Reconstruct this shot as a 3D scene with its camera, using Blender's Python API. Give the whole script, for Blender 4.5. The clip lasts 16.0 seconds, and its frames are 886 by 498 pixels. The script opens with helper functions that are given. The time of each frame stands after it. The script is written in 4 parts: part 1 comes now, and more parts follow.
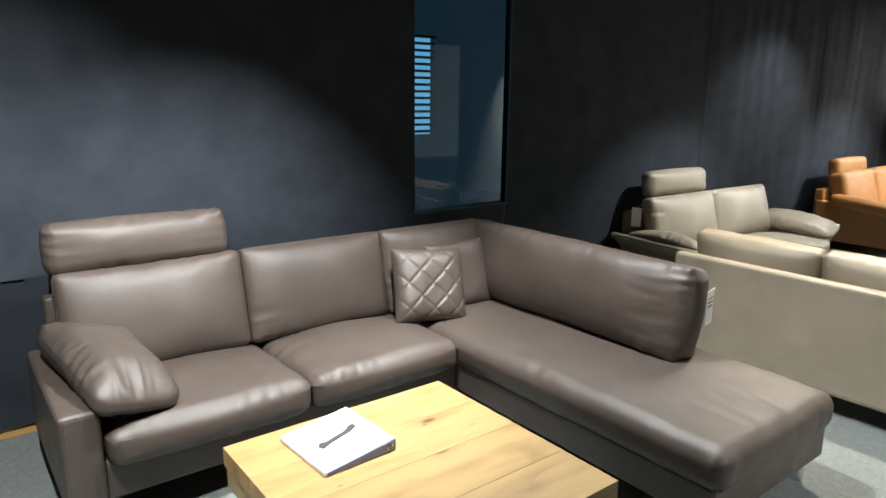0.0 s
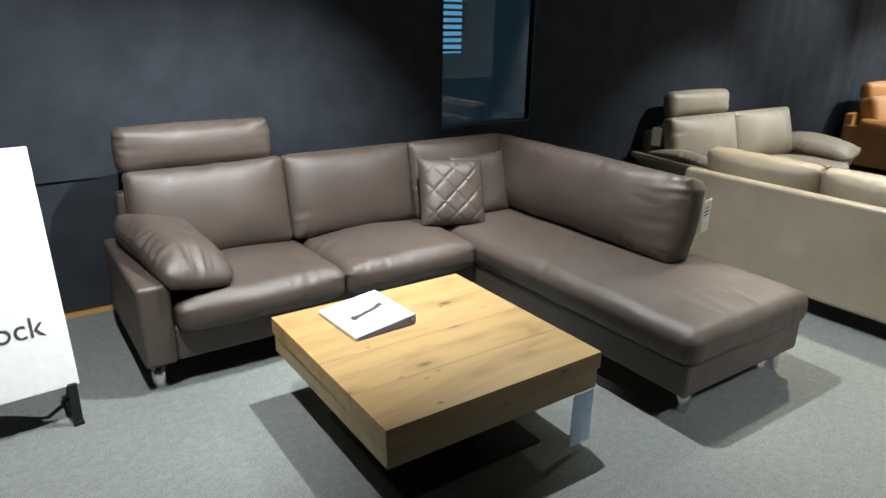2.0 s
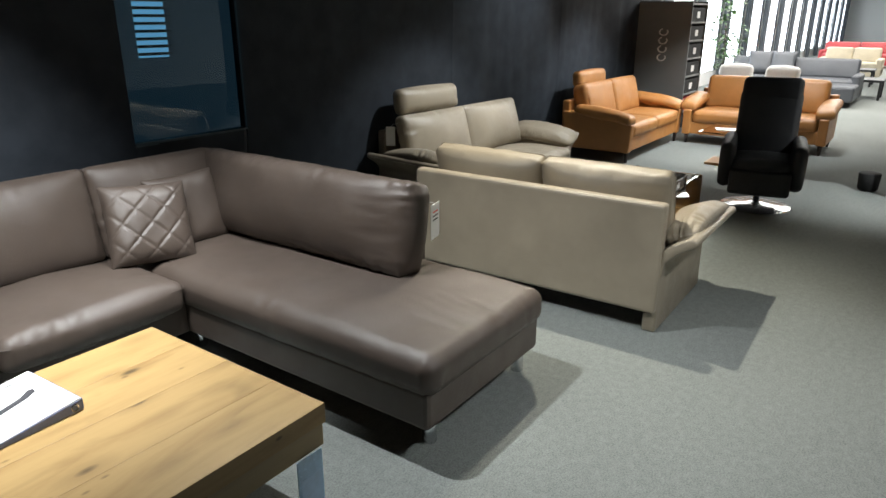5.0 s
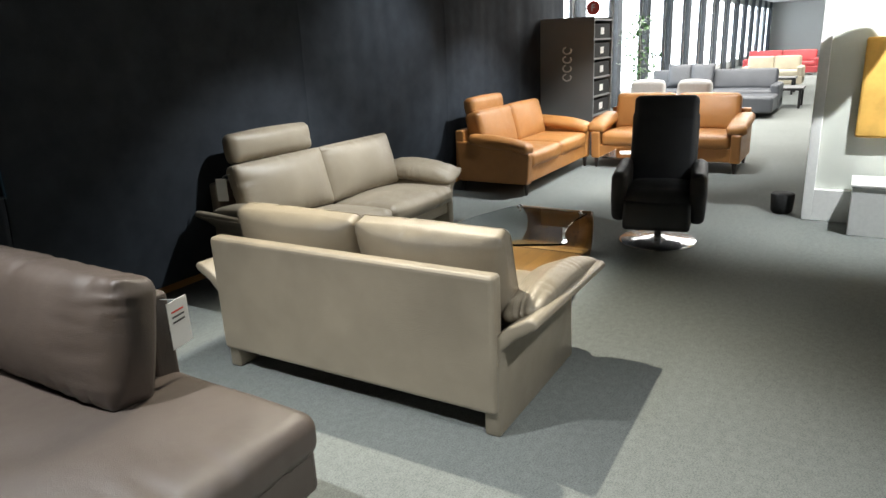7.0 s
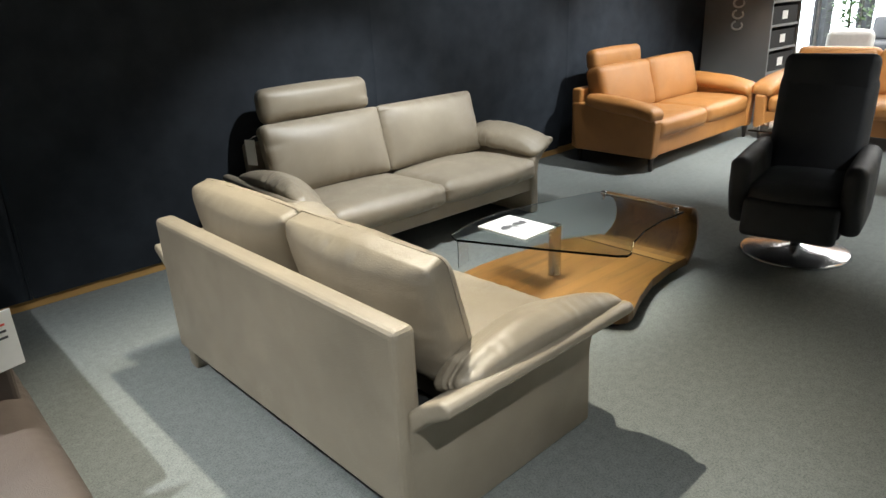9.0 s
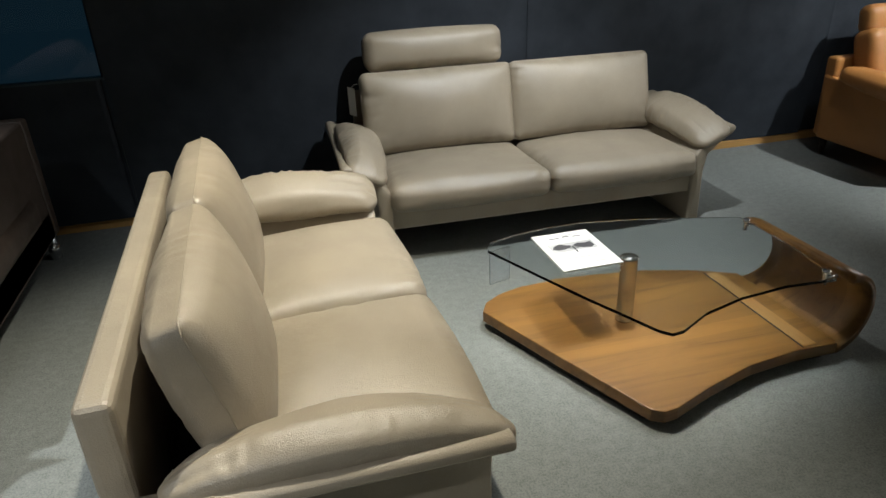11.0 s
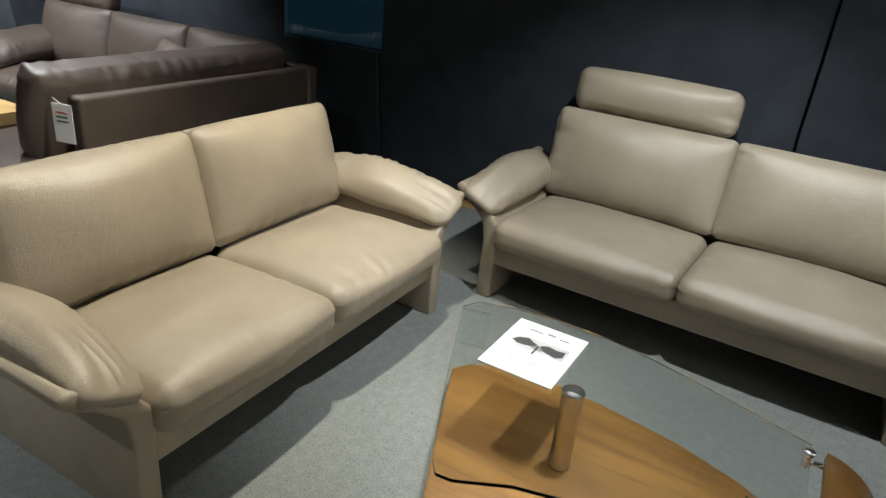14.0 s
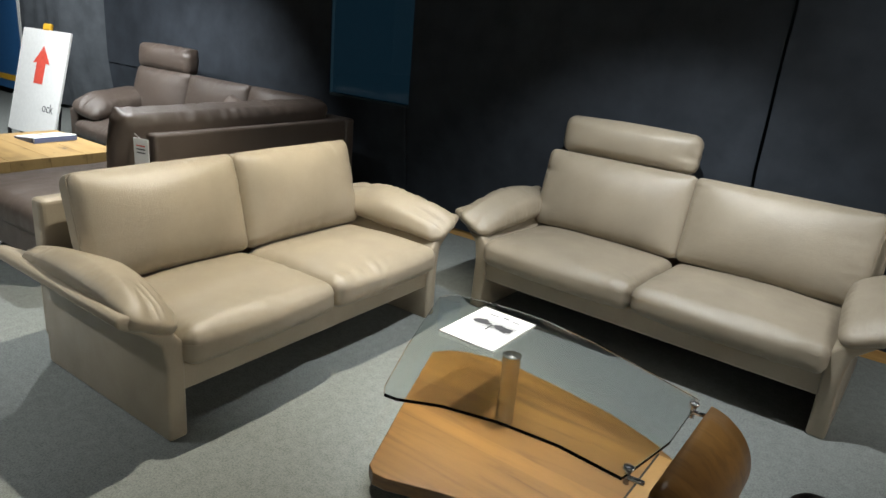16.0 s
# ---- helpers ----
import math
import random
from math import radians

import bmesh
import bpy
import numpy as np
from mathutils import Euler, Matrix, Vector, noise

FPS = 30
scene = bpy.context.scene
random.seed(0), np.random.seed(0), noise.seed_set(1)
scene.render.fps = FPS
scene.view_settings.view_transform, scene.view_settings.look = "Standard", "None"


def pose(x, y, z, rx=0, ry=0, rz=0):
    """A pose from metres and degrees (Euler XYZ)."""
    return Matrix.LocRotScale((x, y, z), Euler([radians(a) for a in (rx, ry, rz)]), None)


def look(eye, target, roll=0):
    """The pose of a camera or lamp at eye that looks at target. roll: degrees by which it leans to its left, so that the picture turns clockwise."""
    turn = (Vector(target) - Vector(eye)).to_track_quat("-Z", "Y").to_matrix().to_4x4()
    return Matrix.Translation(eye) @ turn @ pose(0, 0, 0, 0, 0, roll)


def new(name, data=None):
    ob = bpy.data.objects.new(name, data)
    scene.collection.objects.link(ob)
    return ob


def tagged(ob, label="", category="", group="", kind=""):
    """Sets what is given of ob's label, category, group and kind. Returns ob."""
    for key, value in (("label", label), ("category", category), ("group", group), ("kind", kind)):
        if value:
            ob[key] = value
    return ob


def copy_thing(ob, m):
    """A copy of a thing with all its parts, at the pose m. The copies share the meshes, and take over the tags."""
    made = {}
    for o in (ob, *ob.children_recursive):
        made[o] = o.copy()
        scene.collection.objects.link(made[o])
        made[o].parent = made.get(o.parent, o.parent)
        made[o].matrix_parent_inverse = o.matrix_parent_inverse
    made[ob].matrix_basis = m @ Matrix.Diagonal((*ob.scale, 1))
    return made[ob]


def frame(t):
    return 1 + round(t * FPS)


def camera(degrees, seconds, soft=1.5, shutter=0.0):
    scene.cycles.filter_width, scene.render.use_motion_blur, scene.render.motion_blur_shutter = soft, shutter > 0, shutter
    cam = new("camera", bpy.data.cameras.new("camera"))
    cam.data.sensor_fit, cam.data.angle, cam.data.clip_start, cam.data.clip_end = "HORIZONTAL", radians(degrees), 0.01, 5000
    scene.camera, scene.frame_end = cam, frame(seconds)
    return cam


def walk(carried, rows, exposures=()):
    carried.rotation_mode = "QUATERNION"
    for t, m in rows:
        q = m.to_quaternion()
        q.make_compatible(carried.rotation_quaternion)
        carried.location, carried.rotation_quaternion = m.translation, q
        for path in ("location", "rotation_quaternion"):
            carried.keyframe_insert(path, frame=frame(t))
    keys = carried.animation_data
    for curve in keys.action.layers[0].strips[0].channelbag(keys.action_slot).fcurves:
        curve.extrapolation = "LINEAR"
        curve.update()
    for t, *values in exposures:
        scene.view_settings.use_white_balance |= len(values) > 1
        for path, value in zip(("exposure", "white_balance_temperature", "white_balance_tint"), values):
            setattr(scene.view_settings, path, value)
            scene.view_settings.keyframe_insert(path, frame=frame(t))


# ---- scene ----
cam = camera(67.0, 16.0)
PATH = [
    (0, (0.638, 0.815, 1.661), (1.83, 2.357, 1.215), 0.6),
    (0.5, (0.599, 0.731, 1.65), (1.722, 2.29, 1.093), 2.1),
    (1, (0.549, 0.584, 1.647), (1.635, 2.153, 1.047), 2.6),
    (1.5, (0.501, 0.486, 1.649), (1.568, 2.057, 1.022), 1.6),
    (2, (0.469, 0.457, 1.664), (1.543, 2.009, 1.001), 1.0),
    (2.5, (0.459, 0.453, 1.671), (1.533, 1.991, 0.975), 0.3),
    (3, (0.483, 0.45, 1.662), (1.539, 1.988, 0.941), 0.3),
    (3.5, (0.551, 0.469, 1.647), (1.613, 2.005, 0.929), 0.1),
    (4, (0.691, 0.534, 1.635), (1.9, 1.961, 0.928), -0.0),
    (4.5, (0.819, 0.603, 1.646), (2.199, 1.866, 0.94), 0.2),
    (5, (0.985, 0.598, 1.627), (2.526, 1.693, 0.973), 0.1),
    (5.2, (1.096, 0.577, 1.617), (2.665, 1.649, 0.994), -0.1),
    (7.3, (2.335, 0.421, 1.598), (3.961, 1.431, 1.019), -2.9),
    (7.5, (2.463, 0.404, 1.593), (4.055, 1.465, 1.012), -3.2),
    (8, (2.781, 0.405, 1.555), (4.237, 1.64, 0.959), -4.2),
    (8.5, (3.059, 0.38, 1.551), (4.462, 1.669, 0.941), -4.3),
    (9, (3.387, 0.319, 1.545), (4.634, 1.715, 0.839), -3.0),
    (9.2, (3.519, 0.309, 1.528), (4.668, 1.773, 0.798), -4.5),
    (11.3, (4.981, 0.352, 1.608), (5.355, 2.113, 0.738), -1.4),
    (11.5, (5.097, 0.384, 1.626), (5.421, 2.16, 0.765), -1.1),
    (12, (5.396, 0.421, 1.592), (5.522, 2.261, 0.819), -0.1),
    (12.5, (5.728, 0.462, 1.565), (5.636, 2.295, 0.77), 1.8),
    (13, (6.001, 0.602, 1.529), (5.715, 2.408, 0.72), 3.3),
    (13.5, (6.269, 0.712, 1.537), (5.61, 2.413, 0.716), 3.2),
    (14, (6.523, 0.768, 1.544), (5.648, 2.37, 0.727), 5.7),
    (14.5, (6.679, 0.704, 1.519), (5.766, 2.337, 0.811), 7.8),
    (15, (6.822, 0.601, 1.539), (5.923, 2.243, 0.835), 7.4),
    (15.5, (6.998, 0.517, 1.528), (5.996, 2.115, 0.863), 6.7),
    (16, (7.147, 0.439, 1.518), (6.061, 1.992, 0.88), 5.1),
]
walk(cam, [(t, look(eye, target, roll)) for t, eye, target, roll in PATH],
     [(0, 0.4), (1, 0.15), (3.5, 0.02), (5, -0.05), (7.5, 0.2), (9, 0.1), (11.5, -0.36), (14, -0.27), (16.0, -0.12)])

# ---------------------------------------------------------------- light
world = bpy.data.worlds.new("world")
scene.world = world
world.use_nodes = True
world.node_tree.nodes["Background"].inputs[0].default_value = (0.55, 0.65, 0.8, 1)
world.node_tree.nodes["Background"].inputs[1].default_value = 0.05

SPOT_Z = 2.78


def spot_lamp(name, x, y, tx, ty, watts, cone=110, colour=(1.0, 0.95, 0.86), size=0.022, blend=0.75, tz=0.4):
    data = bpy.data.lights.new(name, "SPOT")
    data.energy, data.color, data.shadow_soft_size = watts, colour, size
    data.spot_size, data.spot_blend = radians(cone), blend
    ob = new(name, data)
    ob.matrix_world = look((x, y, SPOT_Z - 0.12), (tx, ty, tz))
    return ob


COOL, WARM = (0.935, 0.98, 1.0), (1.0, 0.95, 0.80)
SPOTS = [
    # x, y, aimed x, aimed y, watts, cone, colour
    (0.7, 2.4, 0.3, 3.7, 295, 102, COOL),
    (2.0, 2.8, 1.66, 3.72, 345, 84, COOL),
    (2.76, 2.85, 3.0, 2.6, 320, 90, COOL),
    (5.06, 2.6, 4.7, 2.1, 345, 86, WARM),
    (6.25, 2.85, 5.98, 3.4, 300, 82, COOL),
    (8.0, 3.0, 7.3, 4.9, 105, 76, COOL),
    (9.3, 2.6, 9.4, 3.6, 360, 80, COOL),
    (10.0, 2.0, 10.6, 2.6, 260, 80, COOL),
    # added fill spot that brightens the aisle floor; no lamp is known here
    (3.5, -0.1, 3.7, 0.7, 225, 74, COOL),
    (7.65, -0.3, 8.95, 0.35, 420, 88, COOL),
    (-1.2, 2.9, -1.9, 4.6, 220, 100, COOL),
]
for sx, sy, tx, ty, watts, cone, colour in SPOTS:
    spot_lamp("spot_light", sx, sy, tx, ty, watts, cone, colour)


def area_lamp(name, x, y, z, w, d, watts, colour=(1, 0.97, 0.92)):
    data = bpy.data.lights.new(name, "AREA")
    data.shape, data.size, data.size_y, data.energy, data.color = "RECTANGLE", w, d, watts, colour
    ob = new(name, data)
    ob.matrix_world = pose(x, y, z)
    return ob


# unseen fill panels added to brighten the hall beyond its window daylight
area_lamp("hall_fill", 15.6, 2.5, 2.9, 6.6, 5.0, 620)
area_lamp("hall_fill", 28.0, 1.5, 2.9, 10.0, 6.0, 800)

# ---------------------------------------------------------------- materials


class Nodes:
    def __init__(self, name, rough=0.5, metal=0.0, spec=0.5):
        self.mat = bpy.data.materials.new(name)
        self.mat.use_nodes = True
        self.tree = self.mat.node_tree
        self.bsdf = self.tree.nodes["Principled BSDF"]
        self.bsdf.inputs["Roughness"].default_value = rough
        self.bsdf.inputs["Metallic"].default_value = metal
        self.bsdf.inputs["Specular IOR Level"].default_value = spec
        self.coord = self.tree.nodes.new("ShaderNodeTexCoord").outputs["Object"]

    def link(self, a, b):
        self.tree.links.new(a, b)

    def mapped(self, scale):
        node = self.tree.nodes.new("ShaderNodeMapping")
        node.inputs["Scale"].default_value = scale
        self.link(self.coord, node.inputs["Vector"])
        return node.outputs[0]

    def noise(self, scale, detail=3.0, vector=None, rough=0.55, distortion=0.0):
        node = self.tree.nodes.new("ShaderNodeTexNoise")
        node.inputs["Scale"].default_value = scale
        node.inputs["Detail"].default_value = detail
        node.inputs["Roughness"].default_value = rough
        node.inputs["Distortion"].default_value = distortion
        self.link(vector or self.coord, node.inputs["Vector"])
        return node.outputs["Fac"]

    def voronoi(self, scale, vector=None):
        node = self.tree.nodes.new("ShaderNodeTexVoronoi")
        node.inputs["Scale"].default_value = scale
        self.link(vector or self.coord, node.inputs["Vector"])
        return node.outputs["Distance"]

    def ramp(self, fac, stops):
        node = self.tree.nodes.new("ShaderNodeValToRGB")
        while len(node.color_ramp.elements) < len(stops):
            node.color_ramp.elements.new(0.5)
        for e, (p, c) in zip(node.color_ramp.elements, stops):
            e.position, e.color = p, (*c, 1) if len(c) == 3 else c
        self.link(fac, node.inputs[0])
        return node.outputs[0]

    def mix(self, fac, a, b, kind="MIX"):
        node = self.tree.nodes.new("ShaderNodeMix")
        node.data_type, node.blend_type = "RGBA", kind
        for value, i in ((fac, 0), (a, 6), (b, 7)):
            if isinstance(value, (int, float)):
                node.inputs[i].default_value = value
            elif isinstance(value, tuple):
                node.inputs[i].default_value = (*value, 1)
            else:
                self.link(value, node.inputs[i])
        return node.outputs[2]

    def bump(self, height, strength, distance, under=None):
        node = self.tree.nodes.new("ShaderNodeBump")
        node.inputs["Strength"].default_value = strength
        node.inputs["Distance"].default_value = distance
        self.link(height, node.inputs["Height"])
        if under:
            self.link(under, node.inputs["Normal"])
        return node.outputs[0]

    def out(self, colour=None, normal=None, rough=None):
        for value, key in ((colour, "Base Color"), (normal, "Normal"), (rough, "Roughness")):
            if isinstance(value, tuple):
                self.bsdf.inputs[key].default_value = (*value, 1)
            elif value is not None:
                self.link(value, self.bsdf.inputs[key])
        return self.mat


def dim(c, f):
    return tuple(v * f for v in c)


def leather(name, colour, rough=0.42, creases=0.35):
    n = Nodes(name, rough, 0, 0.65)
    big, fine, pores = n.noise(3.5, 4), n.noise(240, 3), n.voronoi(330)
    tone = n.ramp(big, [(0.3, dim(colour, 0.86)), (0.7, dim(colour, 1.12))])
    tone = n.mix(n.ramp(fine, [(0.3, (0, 0, 0)), (0.8, (0.35, 0.35, 0.35))]), tone, dim(colour, 0.7))
    relief = n.bump(pores, 0.55, 0.0014)
    relief = n.bump(n.noise(70, 4, None, 0.65, 0.8), creases, 0.0022, relief)
    relief = n.bump(n.noise(7, 3, None, 0.5, 0.4), creases * 0.5, 0.010, relief)
    gloss = n.ramp(n.noise(9, 4), [(0.3, (rough - 0.07,) * 3), (0.7, (rough + 0.09,) * 3)])
    return n.out(tone, relief, gloss)


def woven(name, colour, rough=0.92, scale=420, strength=0.4):
    n = Nodes(name, rough, 0, 0.2)
    tone = n.ramp(n.noise(5, 4), [(0.3, dim(colour, 0.8)), (0.7, dim(colour, 1.2))])
    return n.out(tone, n.bump(n.noise(scale, 2), strength, 0.002))


def plain(name, colour, rough=0.5, metal=0.0, wear=0.1, scale=30, bump=0.05):
    n = Nodes(name, rough, metal)
    tone = n.ramp(n.noise(scale, 4), [(0.3, dim(colour, 1 - wear)), (0.7, dim(colour, 1 + wear))])
    gloss = n.ramp(n.noise(scale * 2, 3), [(0.3, (rough * 0.85,) * 3), (0.7, (min(1, rough * 1.15),) * 3)])
    return n.out(tone, n.bump(n.noise(scale * 6, 2), bump, 0.001), gloss)


def wooden(name, light, dark, along=(1.2, 14, 14), rough=0.5, knots=True, staves=0.0):
    n = Nodes(name, rough)
    info = n.tree.nodes.new("ShaderNodeObjectInfo")
    shift = n.tree.nodes.new("ShaderNodeVectorMath")
    shift.operation = "MULTIPLY_ADD"
    shift.inputs[1].default_value = (1, 1, 1)
    spread = n.tree.nodes.new("ShaderNodeVectorMath")
    spread.operation = "SCALE"
    spread.inputs[0].default_value = (7, 3, 5)
    n.link(info.outputs["Random"], spread.inputs["Scale"])
    n.link(n.coord, shift.inputs[0])
    n.link(spread.outputs[0], shift.inputs[2])
    n.coord = shift.outputs[0]
    grain = n.noise(1.0, 5, n.mapped(along), 0.6, 1.2)
    streak = n.noise(3.0, 4, n.mapped(dim(along, 3.0)), 0.7)
    tone = n.ramp(grain, [(0.25, dark), (0.5, dim(light, 0.9)), (0.75, light)])
    tone = n.mix(n.ramp(streak, [(0.5, (0, 0, 0)), (0.8, (0.28, 0.28, 0.28))]), tone, dark)
    if staves:
        # glued staves side by side, each of its own tone
        parts = n.tree.nodes.new("ShaderNodeSeparateXYZ")
        n.link(n.coord, parts.inputs[0])
        step = n.tree.nodes.new("ShaderNodeMath")
        step.operation = "DIVIDE"
        step.inputs[1].default_value = staves
        n.link(parts.outputs["Y"], step.inputs[0])
        whole = n.tree.nodes.new("ShaderNodeMath")
        whole.operation = "FLOOR"
        n.link(step.outputs[0], whole.inputs[0])
        dice = n.tree.nodes.new("ShaderNodeTexWhiteNoise")
        dice.noise_dimensions = "1D"
        n.link(whole.outputs[0], dice.inputs["W"])
        tone = n.mix(n.ramp(dice.outputs["Value"], [(0.0, (0.45, 0.45, 0.45)), (0.6, (0, 0, 0))]), tone, dim(dark, 1.15))
        tone = n.mix(n.ramp(dice.outputs["Value"], [(0.6, (0, 0, 0)), (1.0, (0.4, 0.4, 0.4))]), tone, dim(light, 1.4))
    if knots:
        spot = n.voronoi(1.0, n.mapped((3.0, 7.0, 7.0)))
        tone = n.mix(n.ramp(spot, [(0.06, (0.5, 0.5, 0.5)), (0.34, (0, 0, 0))]), tone, dim(dark, 0.6))
        tone = n.mix(n.ramp(spot, [(0.05, (0.9, 0.9, 0.9)), (0.13, (0, 0, 0))]), tone, dim(dark, 0.22))
        small = n.voronoi(1.0, n.mapped((6.5, 13, 13)))
        tone = n.mix(n.ramp(small, [(0.04, (0.8, 0.8, 0.8)), (0.12, (0, 0, 0))]), tone, dim(dark, 0.3))
        stain = n.noise(1.0, 3, n.mapped((2.2, 9, 9)), 0.5, 0.6)
        tone = n.mix(n.ramp(stain, [(0.6, (0, 0, 0)), (0.78, (0.55, 0.55, 0.55))]), tone, dim(dark, 0.5))
    return n.out(tone, n.bump(streak, 0.15, 0.001))


def carpet_material():
    n = Nodes("carpet", 0.95, 0, 0.1)
    c = (0.215, 0.228, 0.215)
    tone = n.ramp(n.noise(0.8, 4), [(0.3, dim(c, 0.88)), (0.7, dim(c, 1.1))])
    tone = n.mix(n.ramp(n.noise(130, 3, None, 0.75), [(0.42, (0, 0, 0)), (0.62, (0.75, 0.75, 0.75))]), tone, dim(c, 0.55))
    tone = n.mix(n.ramp(n.noise(28, 4), [(0.4, (0, 0, 0)), (0.7, (0.3, 0.3, 0.3))]), tone, dim(c, 1.35))
    return n.out(tone, n.bump(n.noise(190, 3), 0.6, 0.004))


def glassy(name, colour=(0.85, 0.95, 0.92), rough=0.0):
    n = Nodes(name, rough)
    n.bsdf.inputs["Transmission Weight"].default_value = 1.0
    n.bsdf.inputs["IOR"].default_value = 1.45
    return n.out(colour)


def glowing(name, colour, strength):
    n = Nodes(name, 0.6)
    n.bsdf.inputs["Emission Color"].default_value = (*colour, 1)
    n.bsdf.inputs["Emission Strength"].default_value = strength
    return n.out(colour)


BROWN = leather("brown_leather", (0.086, 0.064, 0.051), 0.45, 0.5)
BEIGE = leather("beige_leather", (0.325, 0.274, 0.203), 0.38, 0.5)
COGNAC = leather("cognac_leather", (0.46, 0.20, 0.055), 0.42, 0.5)
BLACKLEATHER = leather("black_leather", (0.027, 0.029, 0.033), 0.6)
GREYLEATHER = leather("grey_leather", (0.06, 0.065, 0.075), 0.45)
REDLEATHER = leather("red_leather", (0.35, 0.025, 0.03), 0.45)
CREAMLEATHER = leather("cream_leather", (0.6, 0.52, 0.38), 0.45)
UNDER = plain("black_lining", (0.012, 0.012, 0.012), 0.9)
CURTAIN = woven("black_curtain", (0.030, 0.0355, 0.044), 0.85, 300, 0.3)
GREYCLOTH = woven("grey_curtain", (0.085, 0.094, 0.105), 0.85, 300, 0.3)
CARPET = carpet_material()
OAK = wooden("oak", (0.44, 0.285, 0.112), (0.31, 0.185, 0.066), (1.0, 8, 8))
OAKSIDE = wooden("oak_side", (0.40, 0.29, 0.145), (0.27, 0.185, 0.085), (1.0, 8, 8))
WALNUT = wooden("core_beech", (0.205, 0.10, 0.023), (0.095, 0.041, 0.009), (1.5, 15, 15), 0.38, False, 0.075)
SKIRTING = wooden("skirting_wood", (0.62, 0.36, 0.12), (0.4, 0.2, 0.06), (0.8, 12, 12), 0.5, False)
DARKWOOD = wooden("dark_wood", (0.035, 0.022, 0.016), (0.015, 0.01, 0.008), (10, 10, 1.5), 0.45, False)
CHROME = plain("chrome", (0.66, 0.67, 0.69), 0.2, 1.0, 0.03, 12, 0.01)
STEEL = plain("brushed_steel", (0.58, 0.57, 0.55), 0.24, 1.0, 0.03, 9, 0.0)
BLACKSTEEL = plain("black_steel", (0.016, 0.016, 0.018), 0.4, 0.3)
GLASS = glassy("table_glass", (0.94, 0.985, 0.97))
CLEAR = glassy("clear_acrylic", (0.9, 0.95, 1.0), 0.05)
PAPER = plain("paper", (0.82, 0.82, 0.80), 0.6, 0, 0.02)
WHITE = plain("white_paint", (0.78, 0.78, 0.76), 0.5, 0, 0.04)
OFFWHITE = plain("off_white_paint", (0.62, 0.64, 0.58), 0.6, 0, 0.05, 3)
INK = plain("dark_ink", (0.05, 0.05, 0.055), 0.6)
REDINK = plain("red_ink", (0.72, 0.09, 0.06), 0.6)
GREY = plain("grey_paint", (0.22, 0.225, 0.22), 0.55, 0, 0.05, 4)
BLUEFILM = plain("pale_blue_plastic", (0.50, 0.68, 0.88), 0.25)
ORANGE = woven("ochre_fabric", (0.68, 0.40, 0.10))
CEILING = plain("ceiling_paint", (0.42, 0.42, 0.41), 0.8, 0, 0.05, 2)
DARKCEILING = plain("dark_ceiling_paint", (0.03, 0.031, 0.033), 0.85, 0, 0.1, 2)
LEAF = plain("leaf", (0.045, 0.11, 0.03), 0.45, 0, 0.4, 14)
DAYGLOW = glowing("daylight", (0.85, 0.93, 1.0), 4.6)
SLATGLOW = glowing("blind_daylight", (0.16, 0.42, 0.62), 0.9)
SLATDARK = plain("blind_slat", (0.05, 0.09, 0.12), 0.5)
BLUE = plain("blue_print", (0.03, 0.13, 0.32), 0.5)
YELLOW = plain("yellow_print", (0.75, 0.42, 0.03), 0.5)
LAMPGLOW = glowing("lamp_glow", (1.0, 0.93, 0.8), 6.0)

# ---------------------------------------------------------------- mesh tools


def thing(name, m, label, category, group="", kind=""):
    ob = new(name)
    ob.matrix_world = m
    return tagged(ob, label, category, group, kind)


def link_mesh(name, verts, faces, material, parent=None, smooth=False, label=""):
    me = bpy.data.meshes.new(name)
    me.from_pydata([tuple(v) for v in verts], [], faces)
    me.update()
    if smooth:
        me.polygons.foreach_set("use_smooth", [True] * len(me.polygons))
    me.materials.append(material)
    ob = new(name, me)
    if parent:
        ob.parent = parent
    return tagged(ob, label)


def part(name, bm, material, parent=None, label="", smooth=False):
    bmesh.ops.recalc_face_normals(bm, faces=bm.faces)
    me = bpy.data.meshes.new(name)
    bm.to_mesh(me)
    bm.free()
    if smooth:
        me.polygons.foreach_set("use_smooth", [True] * len(me.polygons))
    me.materials.append(material)
    ob = new(name, me)
    if parent:
        ob.parent = parent
    return tagged(ob, label)


def box(x0, x1, y0, y1, z0, z1, bevel=0.006, segments=2):
    bm = bmesh.new()
    bmesh.ops.create_cube(bm, size=1)
    for v in bm.verts:
        v.co = ((x0 + x1) / 2 + v.co.x * (x1 - x0), (y0 + y1) / 2 + v.co.y * (y1 - y0), (z0 + z1) / 2 + v.co.z * (z1 - z0))
    if bevel:
        bmesh.ops.bevel(bm, geom=bm.edges[:], offset=bevel, segments=segments, affect="EDGES", profile=0.5)
    return bm


def prism(points, axis, a, b, bevel=0.0, segments=2):
    """A polygon in the two other axes, drawn out along axis from a to b."""
    bm = bmesh.new()

    def at(p, t):
        return {"x": (t, *p), "y": (p[0], t, p[1]), "z": (*p, t)}[axis]

    low = [bm.verts.new(at(p, a)) for p in points]
    high = [bm.verts.new(at(p, b)) for p in points]
    bm.faces.new(low)
    bm.faces.new(high[::-1])
    n = len(points)
    for i in range(n):
        bm.faces.new((low[i], low[(i + 1) % n], high[(i + 1) % n], high[i]))
    bmesh.ops.recalc_face_normals(bm, faces=bm.faces)
    if bevel:
        bmesh.ops.bevel(bm, geom=bm.edges[:], offset=bevel, segments=segments, affect="EDGES", profile=0.5)
    return bm


